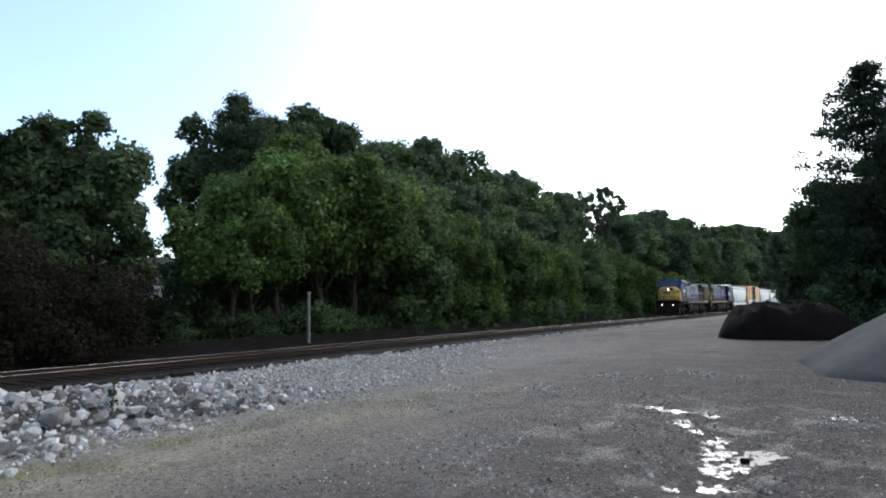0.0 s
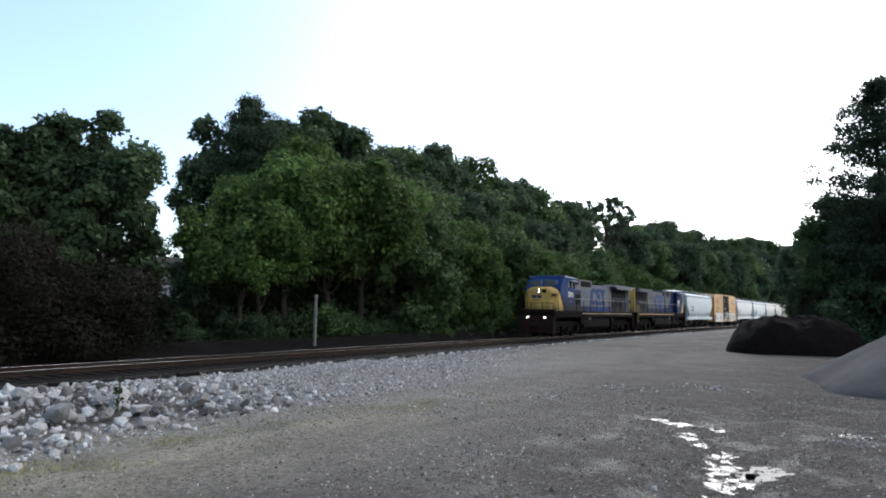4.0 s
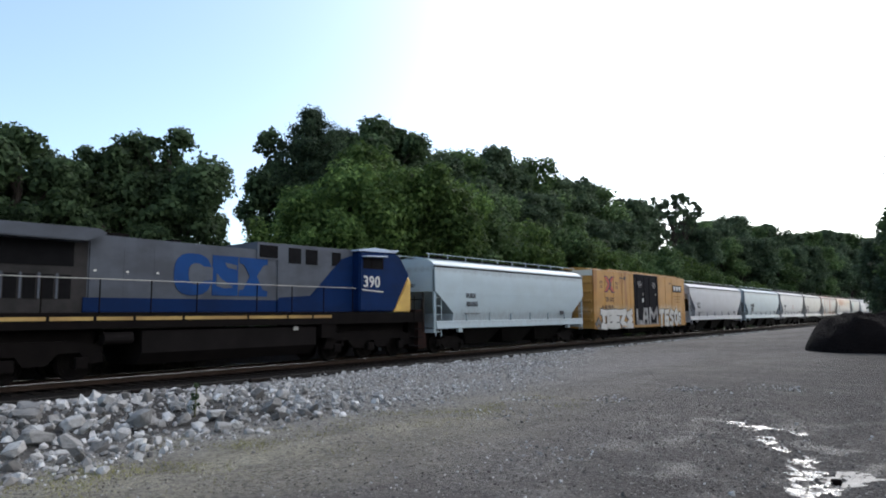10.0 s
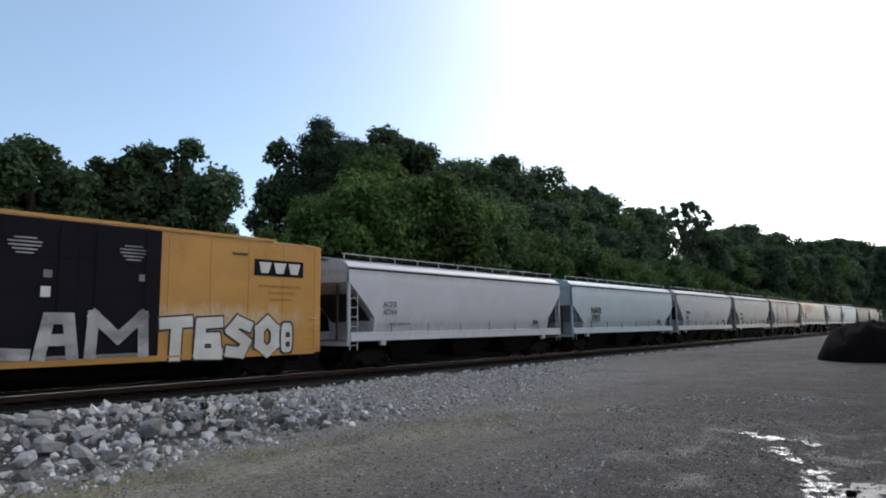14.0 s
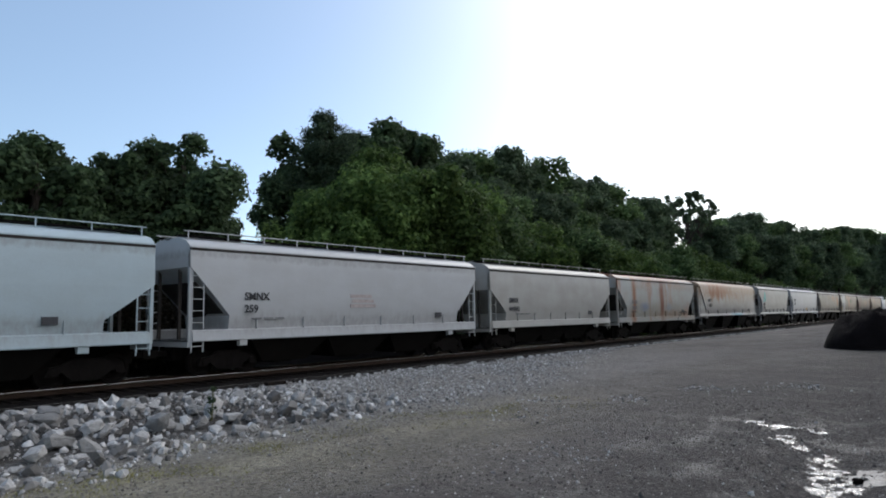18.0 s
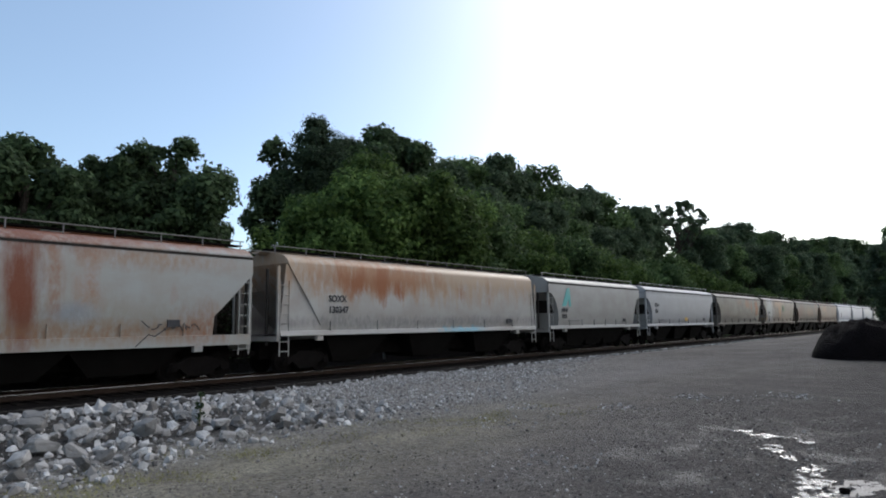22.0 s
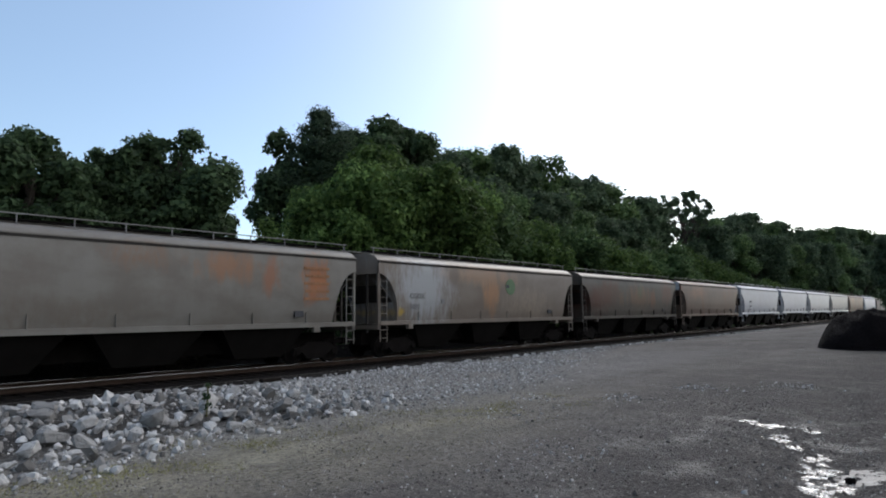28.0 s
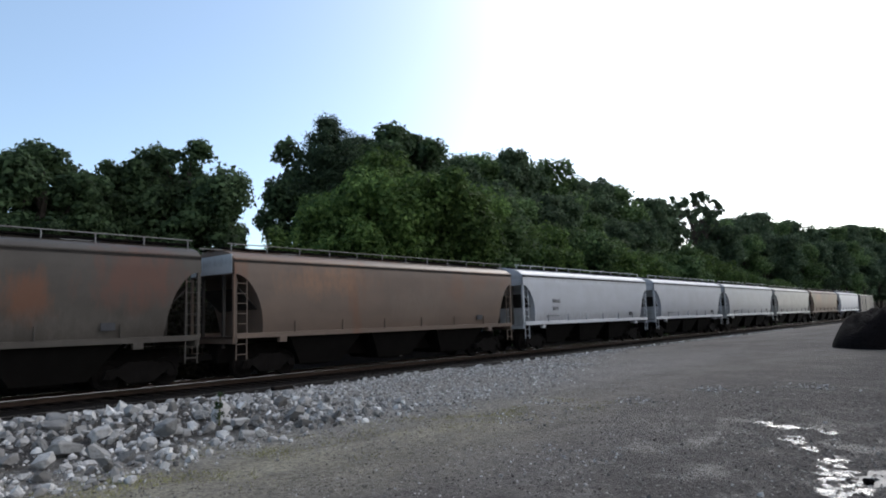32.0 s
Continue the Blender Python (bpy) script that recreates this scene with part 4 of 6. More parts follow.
def plant_trees():
    rng = np.random.default_rng(5)
    kinds = {
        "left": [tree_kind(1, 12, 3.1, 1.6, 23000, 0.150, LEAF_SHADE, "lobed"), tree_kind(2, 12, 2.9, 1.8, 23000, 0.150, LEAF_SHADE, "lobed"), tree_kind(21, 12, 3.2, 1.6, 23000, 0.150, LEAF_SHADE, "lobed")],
        "light": [tree_kind(3, 11, 4.3, 0.9, 19000, 0.160, LEAF_LIGHT), tree_kind(4, 11, 4.0, 0.8, 18000, 0.160, LEAF_LIGHT), tree_kind(14, 11, 4.2, 0.7, 18000, 0.165, LEAF)],
        "canopy": [tree_kind(23, 12, 4.6, 6.0, 21000, 0.155, LEAF_LIGHT, "canopy"), tree_kind(24, 12, 4.2, 5.4, 21000, 0.155, LEAF_LIGHT, "canopy")],
        "tall": [tree_kind(5, 17, 3.9, 3.6, 16000, 0.21, LEAF_DARK, "tall"), tree_kind(6, 17, 3.6, 4.0, 15500, 0.21, LEAF_DARK, "tall"), tree_kind(15, 17, 4.1, 3.6, 16000, 0.21, LEAF, "tall")],
        "pine": [tree_kind(7, 17, 4.2, 5.0, 34000, 0.135, NEEDLE, "pine"), tree_kind(8, 17, 3.9, 6.0, 30000, 0.135, NEEDLE, "pine")],
        "sparse": [tree_kind(9, 19, 3.6, 8.0, 6000, 0.16, LEAF_DARK, "sparse"), tree_kind(10, 19, 3.4, 9.0, 6000, 0.16, LEAF_DARK, "sparse")],
        "bush": [tree_kind(11, 4.5, 3.0, 0.3, 6200, 0.13, LEAF, "bush"), tree_kind(12, 4.5, 2.8, 0.3, 6000, 0.13, LEAF_LIGHT, "bush"), tree_kind(13, 4.5, 3.2, 0.3, 6200, 0.135, LEAF_DARK, "bush")],
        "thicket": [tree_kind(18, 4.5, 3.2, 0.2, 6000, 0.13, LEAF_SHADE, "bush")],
        "brown": [tree_kind(16, 5.0, 3.6, 0.3, 24000, 0.062, LEAF_BROWN, "bush")],
    }
    tall = {"left": 12, "light": 11, "canopy": 12, "thicket": 4.5, "tall": 17, "pine": 17, "sparse": 19, "bush": 4.5, "brown": 5.0}
    words = {"left": "leafy green broadleaf tree beside the railway", "light": "bright green bushy tree at the edge of the track",
             "tall": "tall dense green tree on the wooded hill", "pine": "tall dark pine with ragged branches", "sparse": "thin open-crowned tree with sky showing through",
             "canopy": "bright green spreading tree over dark undergrowth", "thicket": "dark shaded shrub under the trees",
             "bush": "dense green shrub at the foot of the woods", "brown": "brownish tangled shrub beside the track"}
    used = set()

    def plant(kind, which, x, y, height, turn=None, group="woods beside the track"):
        proto = kinds[kind][which % len(kinds[kind])]
        k = height / tall[kind]
        m = pose(x, y, ground_z(x, y) - 0.05, 0, 0, rng.random() * 360 if turn is None else turn)
        if proto.name in used:
            tree = copy_thing(proto, m)
        else:
            used.add(proto.name)
            tree, proto.matrix_basis = proto, m
        tree.scale = (k, k, k)
        return tagged(tree, words[kind], "shrub" if kind in ("bush", "brown", "thicket") else "tree", group)

    def by_angle(kind, which, az, x, el, **more):
        """At azimuth az (left of +y) on the line x, with its top at elevation el."""
        d = x / math.sin(radians(-az))
        y = d * math.cos(radians(az))
        top = EYE + d * math.tan(radians(el))
        return plant(kind, which, x, y, max(2.0, top - ground_z(x, y)), **more)

    # trees left of the gap
    for i, (az, x, el) in enumerate([(62.0, -33, 15.2), (65.2, -34, 13.2), (63.6, -33.5, 14.2), (60.7, -34, 10.4), (72.2, -33, 14.8), (70.4, -35, 13.4), (75.6, -34, 12.8), (79, -33, 13), (84, -34, 13), (68.6, -33, 9.0), (64, -31.5, 8.0)]):
        by_angle("left", i, az, x, el)
    # pines and dark trees right of the gap
    for i, (az, x, el) in enumerate([(50.2, -37, 17.2), (47.8, -39, 15.6)]):
        by_angle("pine", i, az, x, el)
    for i, (az, x, el) in enumerate([(52.7, -38, 13.6), (51.3, -40, 15.9), (44.9, -39, 17.9), (48.8, -40, 15.6), (43.0, -42, 15.4)]):
        by_angle("left" if i < 3 else "tall", 1 + i % 2, az, x, el)
    # bright trees at the edge of the woods
    for i, (az, x, el) in enumerate([(50.4, -30, 9.4), (49.0, -31, 11.4), (46.8, -30.5, 13.0), (43.6, -30, 14.6), (40.6, -30, 12.8), (37.6, -30, 11.2), (34.8, -30, 9.6), (31.6, -29.5, 8.6), (28.8, -29.5, 8.0),
                                     (26.4, -29, 7.3), (23.6, -28.5, 5.6), (21.2, -29, 5.8), (18.8, -29, 5.4), (16.8, -29, 3.9), (15.0, -28.5, 3.2), (13.4, -28.5, 2.6)]):
        by_angle("canopy" if az > 38 else "light", i, az, x, el)
    # tall trees behind them
    crest = [(41.6, 15.4), (39.2, 14.9), (37.4, 14.7), (35.6, 14.4), (33.6, 14.0), (31.6, 13.5), (29.8, 12.9), (27.8, 12.2), (25.6, 11.2), (23.2, 10.3), (22.0, 9.6), (17.8, 8.4), (16.2, 8.0), (14.8, 7.7), (13.4, 7.3), (12.0, 6.9), (10.8, 6.6), (9.8, 6.3), (8.9, 6.1), (8.0, 6.5), (7.0, 5.9), (6.0, 5.7), (5.0, 5.6), (4.0, 5.6)]
    for i, (az, el) in enumerate(crest):
        x = -40 if az > 20 else -44
        if az < 13:
            x = -30 - az * 0.9
        by_angle("tall", i, az, x, el + (0.6, -0.7, 0.3, 0.9, -0.4)[i % 5] * (0.9 if az > 28 else 0.4) + (-0.1 if az < 15 else -0.35))
        by_angle("tall", i + 1, az + 0.8, x + 5.5, el - ((2.2, 3.2, 2.6) if az > 17 else (0.9, 1.4, 1.1))[i % 3])
    for i, (az, el) in enumerate([(26.6, 11.0), (24.6, 10.4), (20.6, 9.6), (19.2, 9.9), (18.4, 9.2)]):
        by_angle("sparse", i, az, -41, el)
    # undergrowth along the track, its leaves coloured for shade under the spreading trees, leafy farther on
    for i in range(46):
        y = -6 + i * 2.9 + rng.uniform(-0.5, 0.5)
        x = -27.0 + rng.uniform(-0.6, 0.5)
        gap = 15.5 < y < 21
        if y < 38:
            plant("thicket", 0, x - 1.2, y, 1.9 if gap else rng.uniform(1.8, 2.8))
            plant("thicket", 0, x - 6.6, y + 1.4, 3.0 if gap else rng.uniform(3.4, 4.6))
        else:
            plant("bush", i, x, y, rng.uniform(2.0, 3.6))
            plant("bush", i + 1, x - 3.0, y + 1.4, rng.uniform(3.4, 5.0))
    for x, y, h in ((-28.2, 29.8, 2.9), (-28.6, 33.4, 2.0), (-28.4, 36.4, 1.8)):
        plant("bush", 0, x, y, h)
    for az, x, el in [(65.5, -28, 6.6), (62.2, -28, 4.0), (69.5, -28, 6.2), (75, -28, 6.5)]:
        by_angle("brown", 0, az, x, el)
    # dark woods on the other side, past the heaps
    for i, (x, y, h) in enumerate([(0.8, 46, 9), (3.2, 44, 12), (-1.0, 52, 8), (5.5, 48, 13), (1.5, 54, 12), (8.5, 45, 14), (-2.6, 62, 8), (-4.4, 74, 9), (0, 66, 12), (12, 44, 14), (-6.2, 90, 9), (-2, 84, 12), (-8, 108, 10), (5, 62, 14)]):
        plant("tall", 1 if i % 3 else 0, x, y, h, group="woods past the heaps")
    for i in range(12):
        plant("thicket", 0, 1.0 + 1.3 * i - (i % 3), 41.5 + (i % 4) * 1.4, 4.2, group="woods past the heaps")
    for i, (x, y, h) in enumerate([(-4.6, 58, 7.5), (-3.2, 54, 8.5), (-1.6, 47, 9.5), (-5.6, 70, 9)]):
        plant("tall", i, x, y, h, group="woods past the heaps")
    plant("pine", 0, 0.6, 42.5, 14.6, group="woods past the heaps")
    plant("pine", 1, 5.5, 42.0, 18.0, group="woods past the heaps")
    # trees behind the camera and beside it, out of view, close the place
    for i in range(14):
        plant("tall", i, 26 + (i % 3) * 4, -40 + i * 9, 14, group="woods past the heaps")


plant_trees()


# ---- heaps ----
SOIL = surface("dark_soil", (0.006, 0.0045, 0.0045), (0.011, 0.008, 0.008), 1.5, 0.95, fine=14, bump=0.9, dist=0.08)
# stone grey lowered to hold the shade that the woods cast on the mound
GREY_FINES = surface("grey_stone_fines", (0.074, 0.073, 0.075), (0.052, 0.051, 0.052), 1.2, 0.95, fine=30, bump=0.5, dist=0.03)


def heap(name, x, y, rx, ry, height, material, label, rough, seed, power=1.0):
    """A heap of loose stuff: a cone with a rounded top, an uneven foot and slumps."""
    n, m = 64, 26
    verts, faces = [], []
    for j in range(m + 1):
        k = j / m
        for i in range(n):
            a = 2 * math.pi * i / n
            c, s = math.cos(a), math.sin(a)
            edge = 1 + 0.16 * noise.noise((c * 1.4 + seed, s * 1.4, 0))
            px, py = x + rx * k * c * edge, y + ry * k * s * edge
            z = height * (1 - k ** power) if power != 1 else height * (1 - math.sqrt(k * k + 0.01) + 0.05 * (1 - k)) * 1.05
            z = max(0.0, z) + rough * (noise.noise((px * 0.9, py * 0.9, seed)) + 0.6 * noise.noise((px * 2.7, py * 2.7, seed)) + 0.3 * noise.noise((px * 7, py * 7, seed))) * (1 - k ** 4)
            verts.append((px, py, ground_z(px, py) - 0.03 + z if k < 1 else ground_z(px, py) - 0.15))
    for j in range(m):
        for i in range(n):
            a, b = j * n + i, j * n + (i + 1) % n
            faces.append((a, b, b + n, a + n))
    faces = [f for f in faces if f[0] >= n] + [(i, (i + 1) % n, n + (i + 1) % n, n + i) for i in range(n)]
    ob = raw(name, verts, faces, material)
    ob.data.shade_smooth()
    return tagged(ob, label, "heap")


heap("soil_mound", -3.3, 35.5, 3.3, 3.4, 1.60, SOIL, "low heap of dark brown soil on the lot", 0.34, 3.0, 5.0)
heap("gravel_mound", 3.6, 20.5, 5.4, 5.0, 2.9, GREY_FINES, "grey heap of fine crushed stone on the lot", 0.03, 8.0)


# ---- rubble, gravel, puddles, post ----
def stone_material(name, tones):
    m, n, l, b = nodes_of(name)
    geo, info = n.new("ShaderNodeNewGeometry"), n.new("ShaderNodeObjectInfo")
    add = n.new("ShaderNodeMath")
    l.new(geo.outputs["Random Per Island"], add.inputs[0])
    l.new(info.outputs["Random"], add.inputs[1])
    fr = n.new("ShaderNodeMath")
    fr.operation = "FRACT"
    l.new(add.outputs[0], fr.inputs[0])
    tone = ramp(n, list(zip((0.0, 0.45, 0.85, 1.0), tones)))
    l.new(fr.outputs[0], tone.inputs[0])
    grain = noise_of(n, l, 3.0, 5, lo=0.3, hi=0.7)
    l.new(mixed(n, l, mathed(n, l, grain, 0.5), tone.outputs[0], (0.14, 0.13, 0.12)), b.inputs["Base Color"])
    b.inputs["Roughness"].default_value = 0.95
    b.inputs["Specular IOR Level"].default_value = 0.25
    bumped(n, l, b, grain, 0.5, 0.05)
    return m


STONE = stone_material("pale_crushed_stone", ((0.085, 0.083, 0.081), (0.32, 0.317, 0.313), (0.56, 0.556, 0.55), (0.80, 0.795, 0.79)))
CLOD = surface("dark_clod", (0.085, 0.074, 0.068), (0.15, 0.135, 0.122), 8, 0.9, fine=40)
LOT_STONE = stone_material("lot_gravel", ((0.045, 0.038, 0.034), (0.17, 0.155, 0.14), (0.36, 0.34, 0.315), (0.66, 0.64, 0.61)))


def stone_mesh(seed, name="stone"):
    """A broken slab: flat faces, sharp corners, wider than high."""
    rng = np.random.default_rng(seed)
    bm = bmesh.new()
    n = 5 + seed % 3
    turn = rng.random() * 6.28
    for z, k in ((-0.42, 0.86), (0.30, 1.0), (0.55, 0.68)):
        for i in range(n):
            a = turn + 6.28 * (i + 0.32 * rng.normal()) / n
            r = k * rng.uniform(0.55, 1.12)
            bm.verts.new((r * math.cos(a), 0.84 * r * math.sin(a), z * rng.uniform(0.7, 1.15)))
    hull = bmesh.ops.convex_hull(bm, input=list(bm.verts))
    bmesh.ops.delete(bm, geom=list({v for v in hull["geom_interior"] + hull["geom_unused"] if isinstance(v, bmesh.types.BMVert)}), context="VERTS")
    bmesh.ops.recalc_face_normals(bm, faces=bm.faces)
    me = bpy.data.meshes.new(name)
    bm.to_mesh(me)
    bm.free()
    me.materials.append(STONE)
    return me


def front_edge(y):
    """Where the pale stone ends towards the lot."""
    return -8.5 - 0.04 * y - 0.30 * max(0.0, y - 14) + 0.9 * ramp_between(-y, -5.5, -3.0)


def build_rubble():
    rng = np.random.default_rng(21)
    pile = tagged(new("rubble"), "pale grey broken stone dumped along the track", "rubble")
    kinds = [stone_mesh(40 + i) for i in range(10)]
    spots = []
    while len(spots) < 300:
        x, y = rng.uniform(-16.6, -8.5), 2.2 + 8.2 * rng.random() ** 1.15
        r = (0.085 + 0.165 * rng.random() ** 1.7) * (1.0 - 0.5 * ramp_between(y, 6.0, 12.0)) * (0.62 + 0.38 * ramp_between(-x, 8.6, 10.2)) * (1.0 - 0.35 * ramp_between(-x, 14.5, 17))
        if x > front_edge(y) + 0.3 * rng.normal() or any((x - a) ** 2 + (y - b) ** 2 < (0.92 * (r + c)) ** 2 for a, b, c in spots):
            if rng.random() > 0.02:
                continue
        spots.append((x, y, r))
    for i, (x, y, r) in enumerate(spots):
        o = new("stone", kinds[i % 10])
        o.parent = pile
        o.location = (x, y, ground_z(x, y) + r * rng.uniform(0.20, 0.65))
        o.rotation_euler = (0.55 * rng.normal(), 0.55 * rng.normal(), rng.uniform(-3, 3))
        o.scale = (r * rng.uniform(0.95, 1.45), r * rng.uniform(0.9, 1.2), r * rng.uniform(0.65, 1.0))
    facets = [np.array([tuple(p.vertices) for p in k.polygons]) for k in kinds]
    shapes = [np.array([v.co for v in k.vertices]) for k in kinds]

    def scatter(name, spots, sizes, material, parent, sink=0.25):
        vs, fs, total = [], [], 0
        for i, ((x, y), r) in enumerate(zip(spots, sizes)):
            q = Euler(tuple(rng.uniform(-3, 3, 3))).to_matrix()
            b = shapes[i % 10] @ np.array(q).T * (r * rng.uniform(0.75, 1.3, 3))
            vs.append(b + np.array((x, y, ground_z(x, y) + sink * r)))
            fs.append(facets[i % 10] + total)
            total += len(b)
        return tagged(raw(name, np.concatenate(vs), np.concatenate(fs), material, parent), kind="stuff")

    def belt(count, y_end, power, spread):
        out = []
        while len(out) < count:
            y = 1.2 + (y_end - 1.2) * rng.random() ** power
            x = rng.uniform(-17.0, -7.6)
            if x > front_edge(y) + spread * rng.normal() or noise.noise((x * 0.5, y * 0.5, 7)) < rng.uniform(-0.9, 0.0):
                continue
            out.append((x, y))
        return out

    s = [p for p in belt(8000, 22, 1.0, 0.35) if not (p[1] < 7.8 and -15.0 < p[0] < -9.2 and rng.random() < 0.72)]
    scatter("small_rubble", s, [(0.026 + 0.078 * rng.random() ** 2.1) * (1.0 - 0.62 * ramp_between(y, 6.5, 12.5)) for _, y in s], STONE, pile)
    s = [p for p in belt(9500, 46, 1.35, 0.7) if not (p[1] < 7.8 and -15.0 < p[0] < -9.2 and rng.random() < 0.9)]
    scatter("pale_gravel", s, [rng.uniform(0.012, 0.034) for _ in s], STONE, pile)
    s = [(-16.82 + 0.12 * rng.normal(), rng.uniform(2, 75)) for _ in range(900)]
    scatter("edge_stones", s, [rng.uniform(0.03, 0.10) for _ in s], STONE, pile)
    lot = thing("loose_gravel", "loose grey gravel scattered over the lot", "gravel")
    tagged(lot, kind="stuff")
    s = []
    while len(s) < 13000:
        r, a = 4.2 + 13 * rng.random() ** 1.3, radians(rng.uniform(-8, 78))
        x, y = -r * math.sin(a), r * math.cos(a)
        rut = abs(x + 1.55 + 0.30 * (y - 9.0) + 0.02 * (y - 9.0) ** 2)
        if noise.noise((x * 0.55, y * 0.55, 3)) + 0.35 * math.exp(-(rut / 0.7) ** 2) > rng.uniform(-0.45, 0.5):
            s.append((x, y))
    scatter("gravel", s, [0.007 + 0.012 * rng.random() ** 1.5 if rng.random() < 0.985 else rng.uniform(0.018, 0.038) for _ in s], LOT_STONE, lot, 0.10)
    # broken clods along the rut, and pale spots of crushed stone on the lot
    s = []
    while len(s) < 380:
        y = rng.uniform(6.6, 13.2)
        s.append((-1.75 - 0.36 * (y - 8.7) - 0.03 * (y - 8.7) ** 2 + 0.34 * rng.normal(), y))
    scatter("clods", s, [0.010 + 0.026 * rng.random() ** 2 for _ in s], CLOD, lot, 0.0)
    s = [(a + q * rng.normal(), b + 0.8 * q * rng.normal()) for a, b, q, k in ((-5.14, 15.3, 0.35, 90), (-5.7, 12.6, 0.3, 60), (-7.3, 11.6, 0.4, 80), (-3.6, 16.9, 0.4, 70), (-6.4, 9.6, 0.5, 60), (-0.3, 10.9, 0.4, 60), (-4.3, 7.6, 0.6, 60)) for _ in range(k)]
    scatter("pale_spots", s, [rng.uniform(0.010, 0.034) for _ in s], STONE, lot, 0.15)


build_rubble()


def water_material():
    m, n, l, b = nodes_of("muddy_water")
    l.new(mixed(n, l, noise_of(n, l, 1.5), (0.07, 0.06, 0.05), (0.10, 0.09, 0.08)), b.inputs["Base Color"])
    b.inputs["Roughness"].default_value = 0.10
    b.inputs["Specular IOR Level"].default_value = 0.5
    bumped(n, l, b, noise_of(n, l, 9, 4), 0.30, 0.02)
    return m


WATER = water_material()
MUD = surface("wet_pale_mud", (0.17, 0.16, 0.15), (0.10, 0.09, 0.085), 3, 0.5, fine=25, bump=0.4, dist=0.01)


def puddle(name, inside, x0, x1, y0, y1, seed, cut, label, step=0.03, material=None):
    """Shallow water with a ragged edge: every cell of a fine sheet where the hollow is deep enough."""
    verts, faces, index = [], [], {}
    for j in range(int((y1 - y0) / step)):
        for i in range(int((x1 - x0) / step)):
            x, y = x0 + i * step, y0 + j * step
            v = inside(x, y) + 0.45 * noise.noise((x * 3.2 + seed, y * 2.6, seed)) + 0.95 * noise.noise((x * 7.0, y * 6.5 + seed, seed)) + 0.75 * noise.noise((x * 15, y * 14, seed))
            if v < cut:
                continue
            quad = []
            for a, b in ((i, j), (i + 1, j), (i + 1, j + 1), (i, j + 1)):
                if (a, b) not in index:
                    px, py = x0 + a * step, y0 + b * step
                    index[a, b] = len(verts)
                    verts.append((px, py, ground_z(px, py) + (0.003 if material else 0.007)))
                quad.append(index[a, b])
            faces.append(quad)
    # each pool that holds together is a thing of its own
    lead = list(range(len(verts)))

    def root(i):
        while lead[i] != i:
            lead[i] = lead[lead[i]]
            i = lead[i]
        return i

    for q in faces:
        for i in q[1:]:
            lead[root(i)] = root(q[0])
    sheets = {}
    for q in faces:
        sheets.setdefault(root(q[0]), []).append(q)
    for quads in sheets.values():
        if len(quads) < 6:
            continue
        used = sorted({i for q in quads for i in q})
        place = {i: k for k, i in enumerate(used)}
        ob = raw(name, [verts[i] for i in used], [[place[i] for i in q] for q in quads], material or WATER)
        ob.data.shade_smooth()
        tagged(ob, label, "mud" if material else "puddle", "puddles in the rut")


def pools(*rows):
    """Depth of a run of shallow hollows, each (x, y, half width, half length)."""
    return lambda x, y: max(1 - ((x - a) / p) ** 2 - ((y - b) / q) ** 2 for a, b, p, q in rows)


puddle("puddle", pools((-1.56, 8.40, 0.26, 0.75), (-1.38, 7.62, 0.32, 0.60), (-1.74, 9.12, 0.2, 0.42)), -2.3, -0.7, 6.8, 9.8, 3.0, 0.70, "broken muddy puddle along a wheel rut, mirroring the sky")
puddle("puddle", pools((-1.30, 6.80, 0.42, 0.25), (-0.90, 7.02, 0.2, 0.18), (-1.61, 6.44, 0.26, 0.16)), -2.2, -0.5, 6.1, 7.2, 5.0, 0.88, "ragged shallow puddle at the end of the rut")
puddle("puddle", pools((-2.66, 10.98, 0.42, 0.24), (-2.14, 11.02, 0.24, 0.18), (-3.05, 11.15, 0.2, 0.16)), -3.6, -1.7, 10.5, 11.6, 6.0, 0.58, "small bright puddle in the lot")
puddle("puddle", pools((-2.35, 10.0, 0.26, 0.35), (-2.05, 9.55, 0.2, 0.3)), -2.9, -1.6, 9.2, 10.5, 7.0, 0.80, "thin film of water between the puddles")
puddle("puddle", pools((-0.30, 11.30, 0.46, 0.2)), -0.9, 0.3, 11.0, 11.6, 9.0, 0.70, "small bright puddle beside the rut")
puddle("mud_patch", pools((-1.14, 8.32, 0.28, 0.4)), -1.6, -0.7, 7.6, 9.0, 4.0, 0.25, "pale wet mud beside the puddle", material=MUD)


def lone_stone(x, y, r, material, label):
    o = new("stone", stone_mesh(77))
    o.data.materials[0] = material
    o.location, o.scale = (x, y, ground_z(x, y) + 0.35 * r), (r, r, r)
    return tagged(o, label, "stone")


lone_stone(-1.22, 8.11, 0.065, SOIL, "small dark stone lying in the puddle")


def timber(x, y, length, turn):
    o = part("timber_offcut", boxes((-0.08, 0.08, -length / 2, length / 2, 0, 0.11), bevel=0.012), TIE)
    o.location, o.rotation_euler = (x, y, ground_z(x, y) + 0.05), (0, 0.1, radians(turn))
    return tagged(o, "dark piece of old timber among the stones", "timber")


timber(-16.6, 11.9, 0.75, 8)
timber(-16.5, 8.3, 0.5, -15)


GRASS = leafy("sparse_grass_blades", (0.17, 0.17, 0.075), (0.30, 0.28, 0.14))


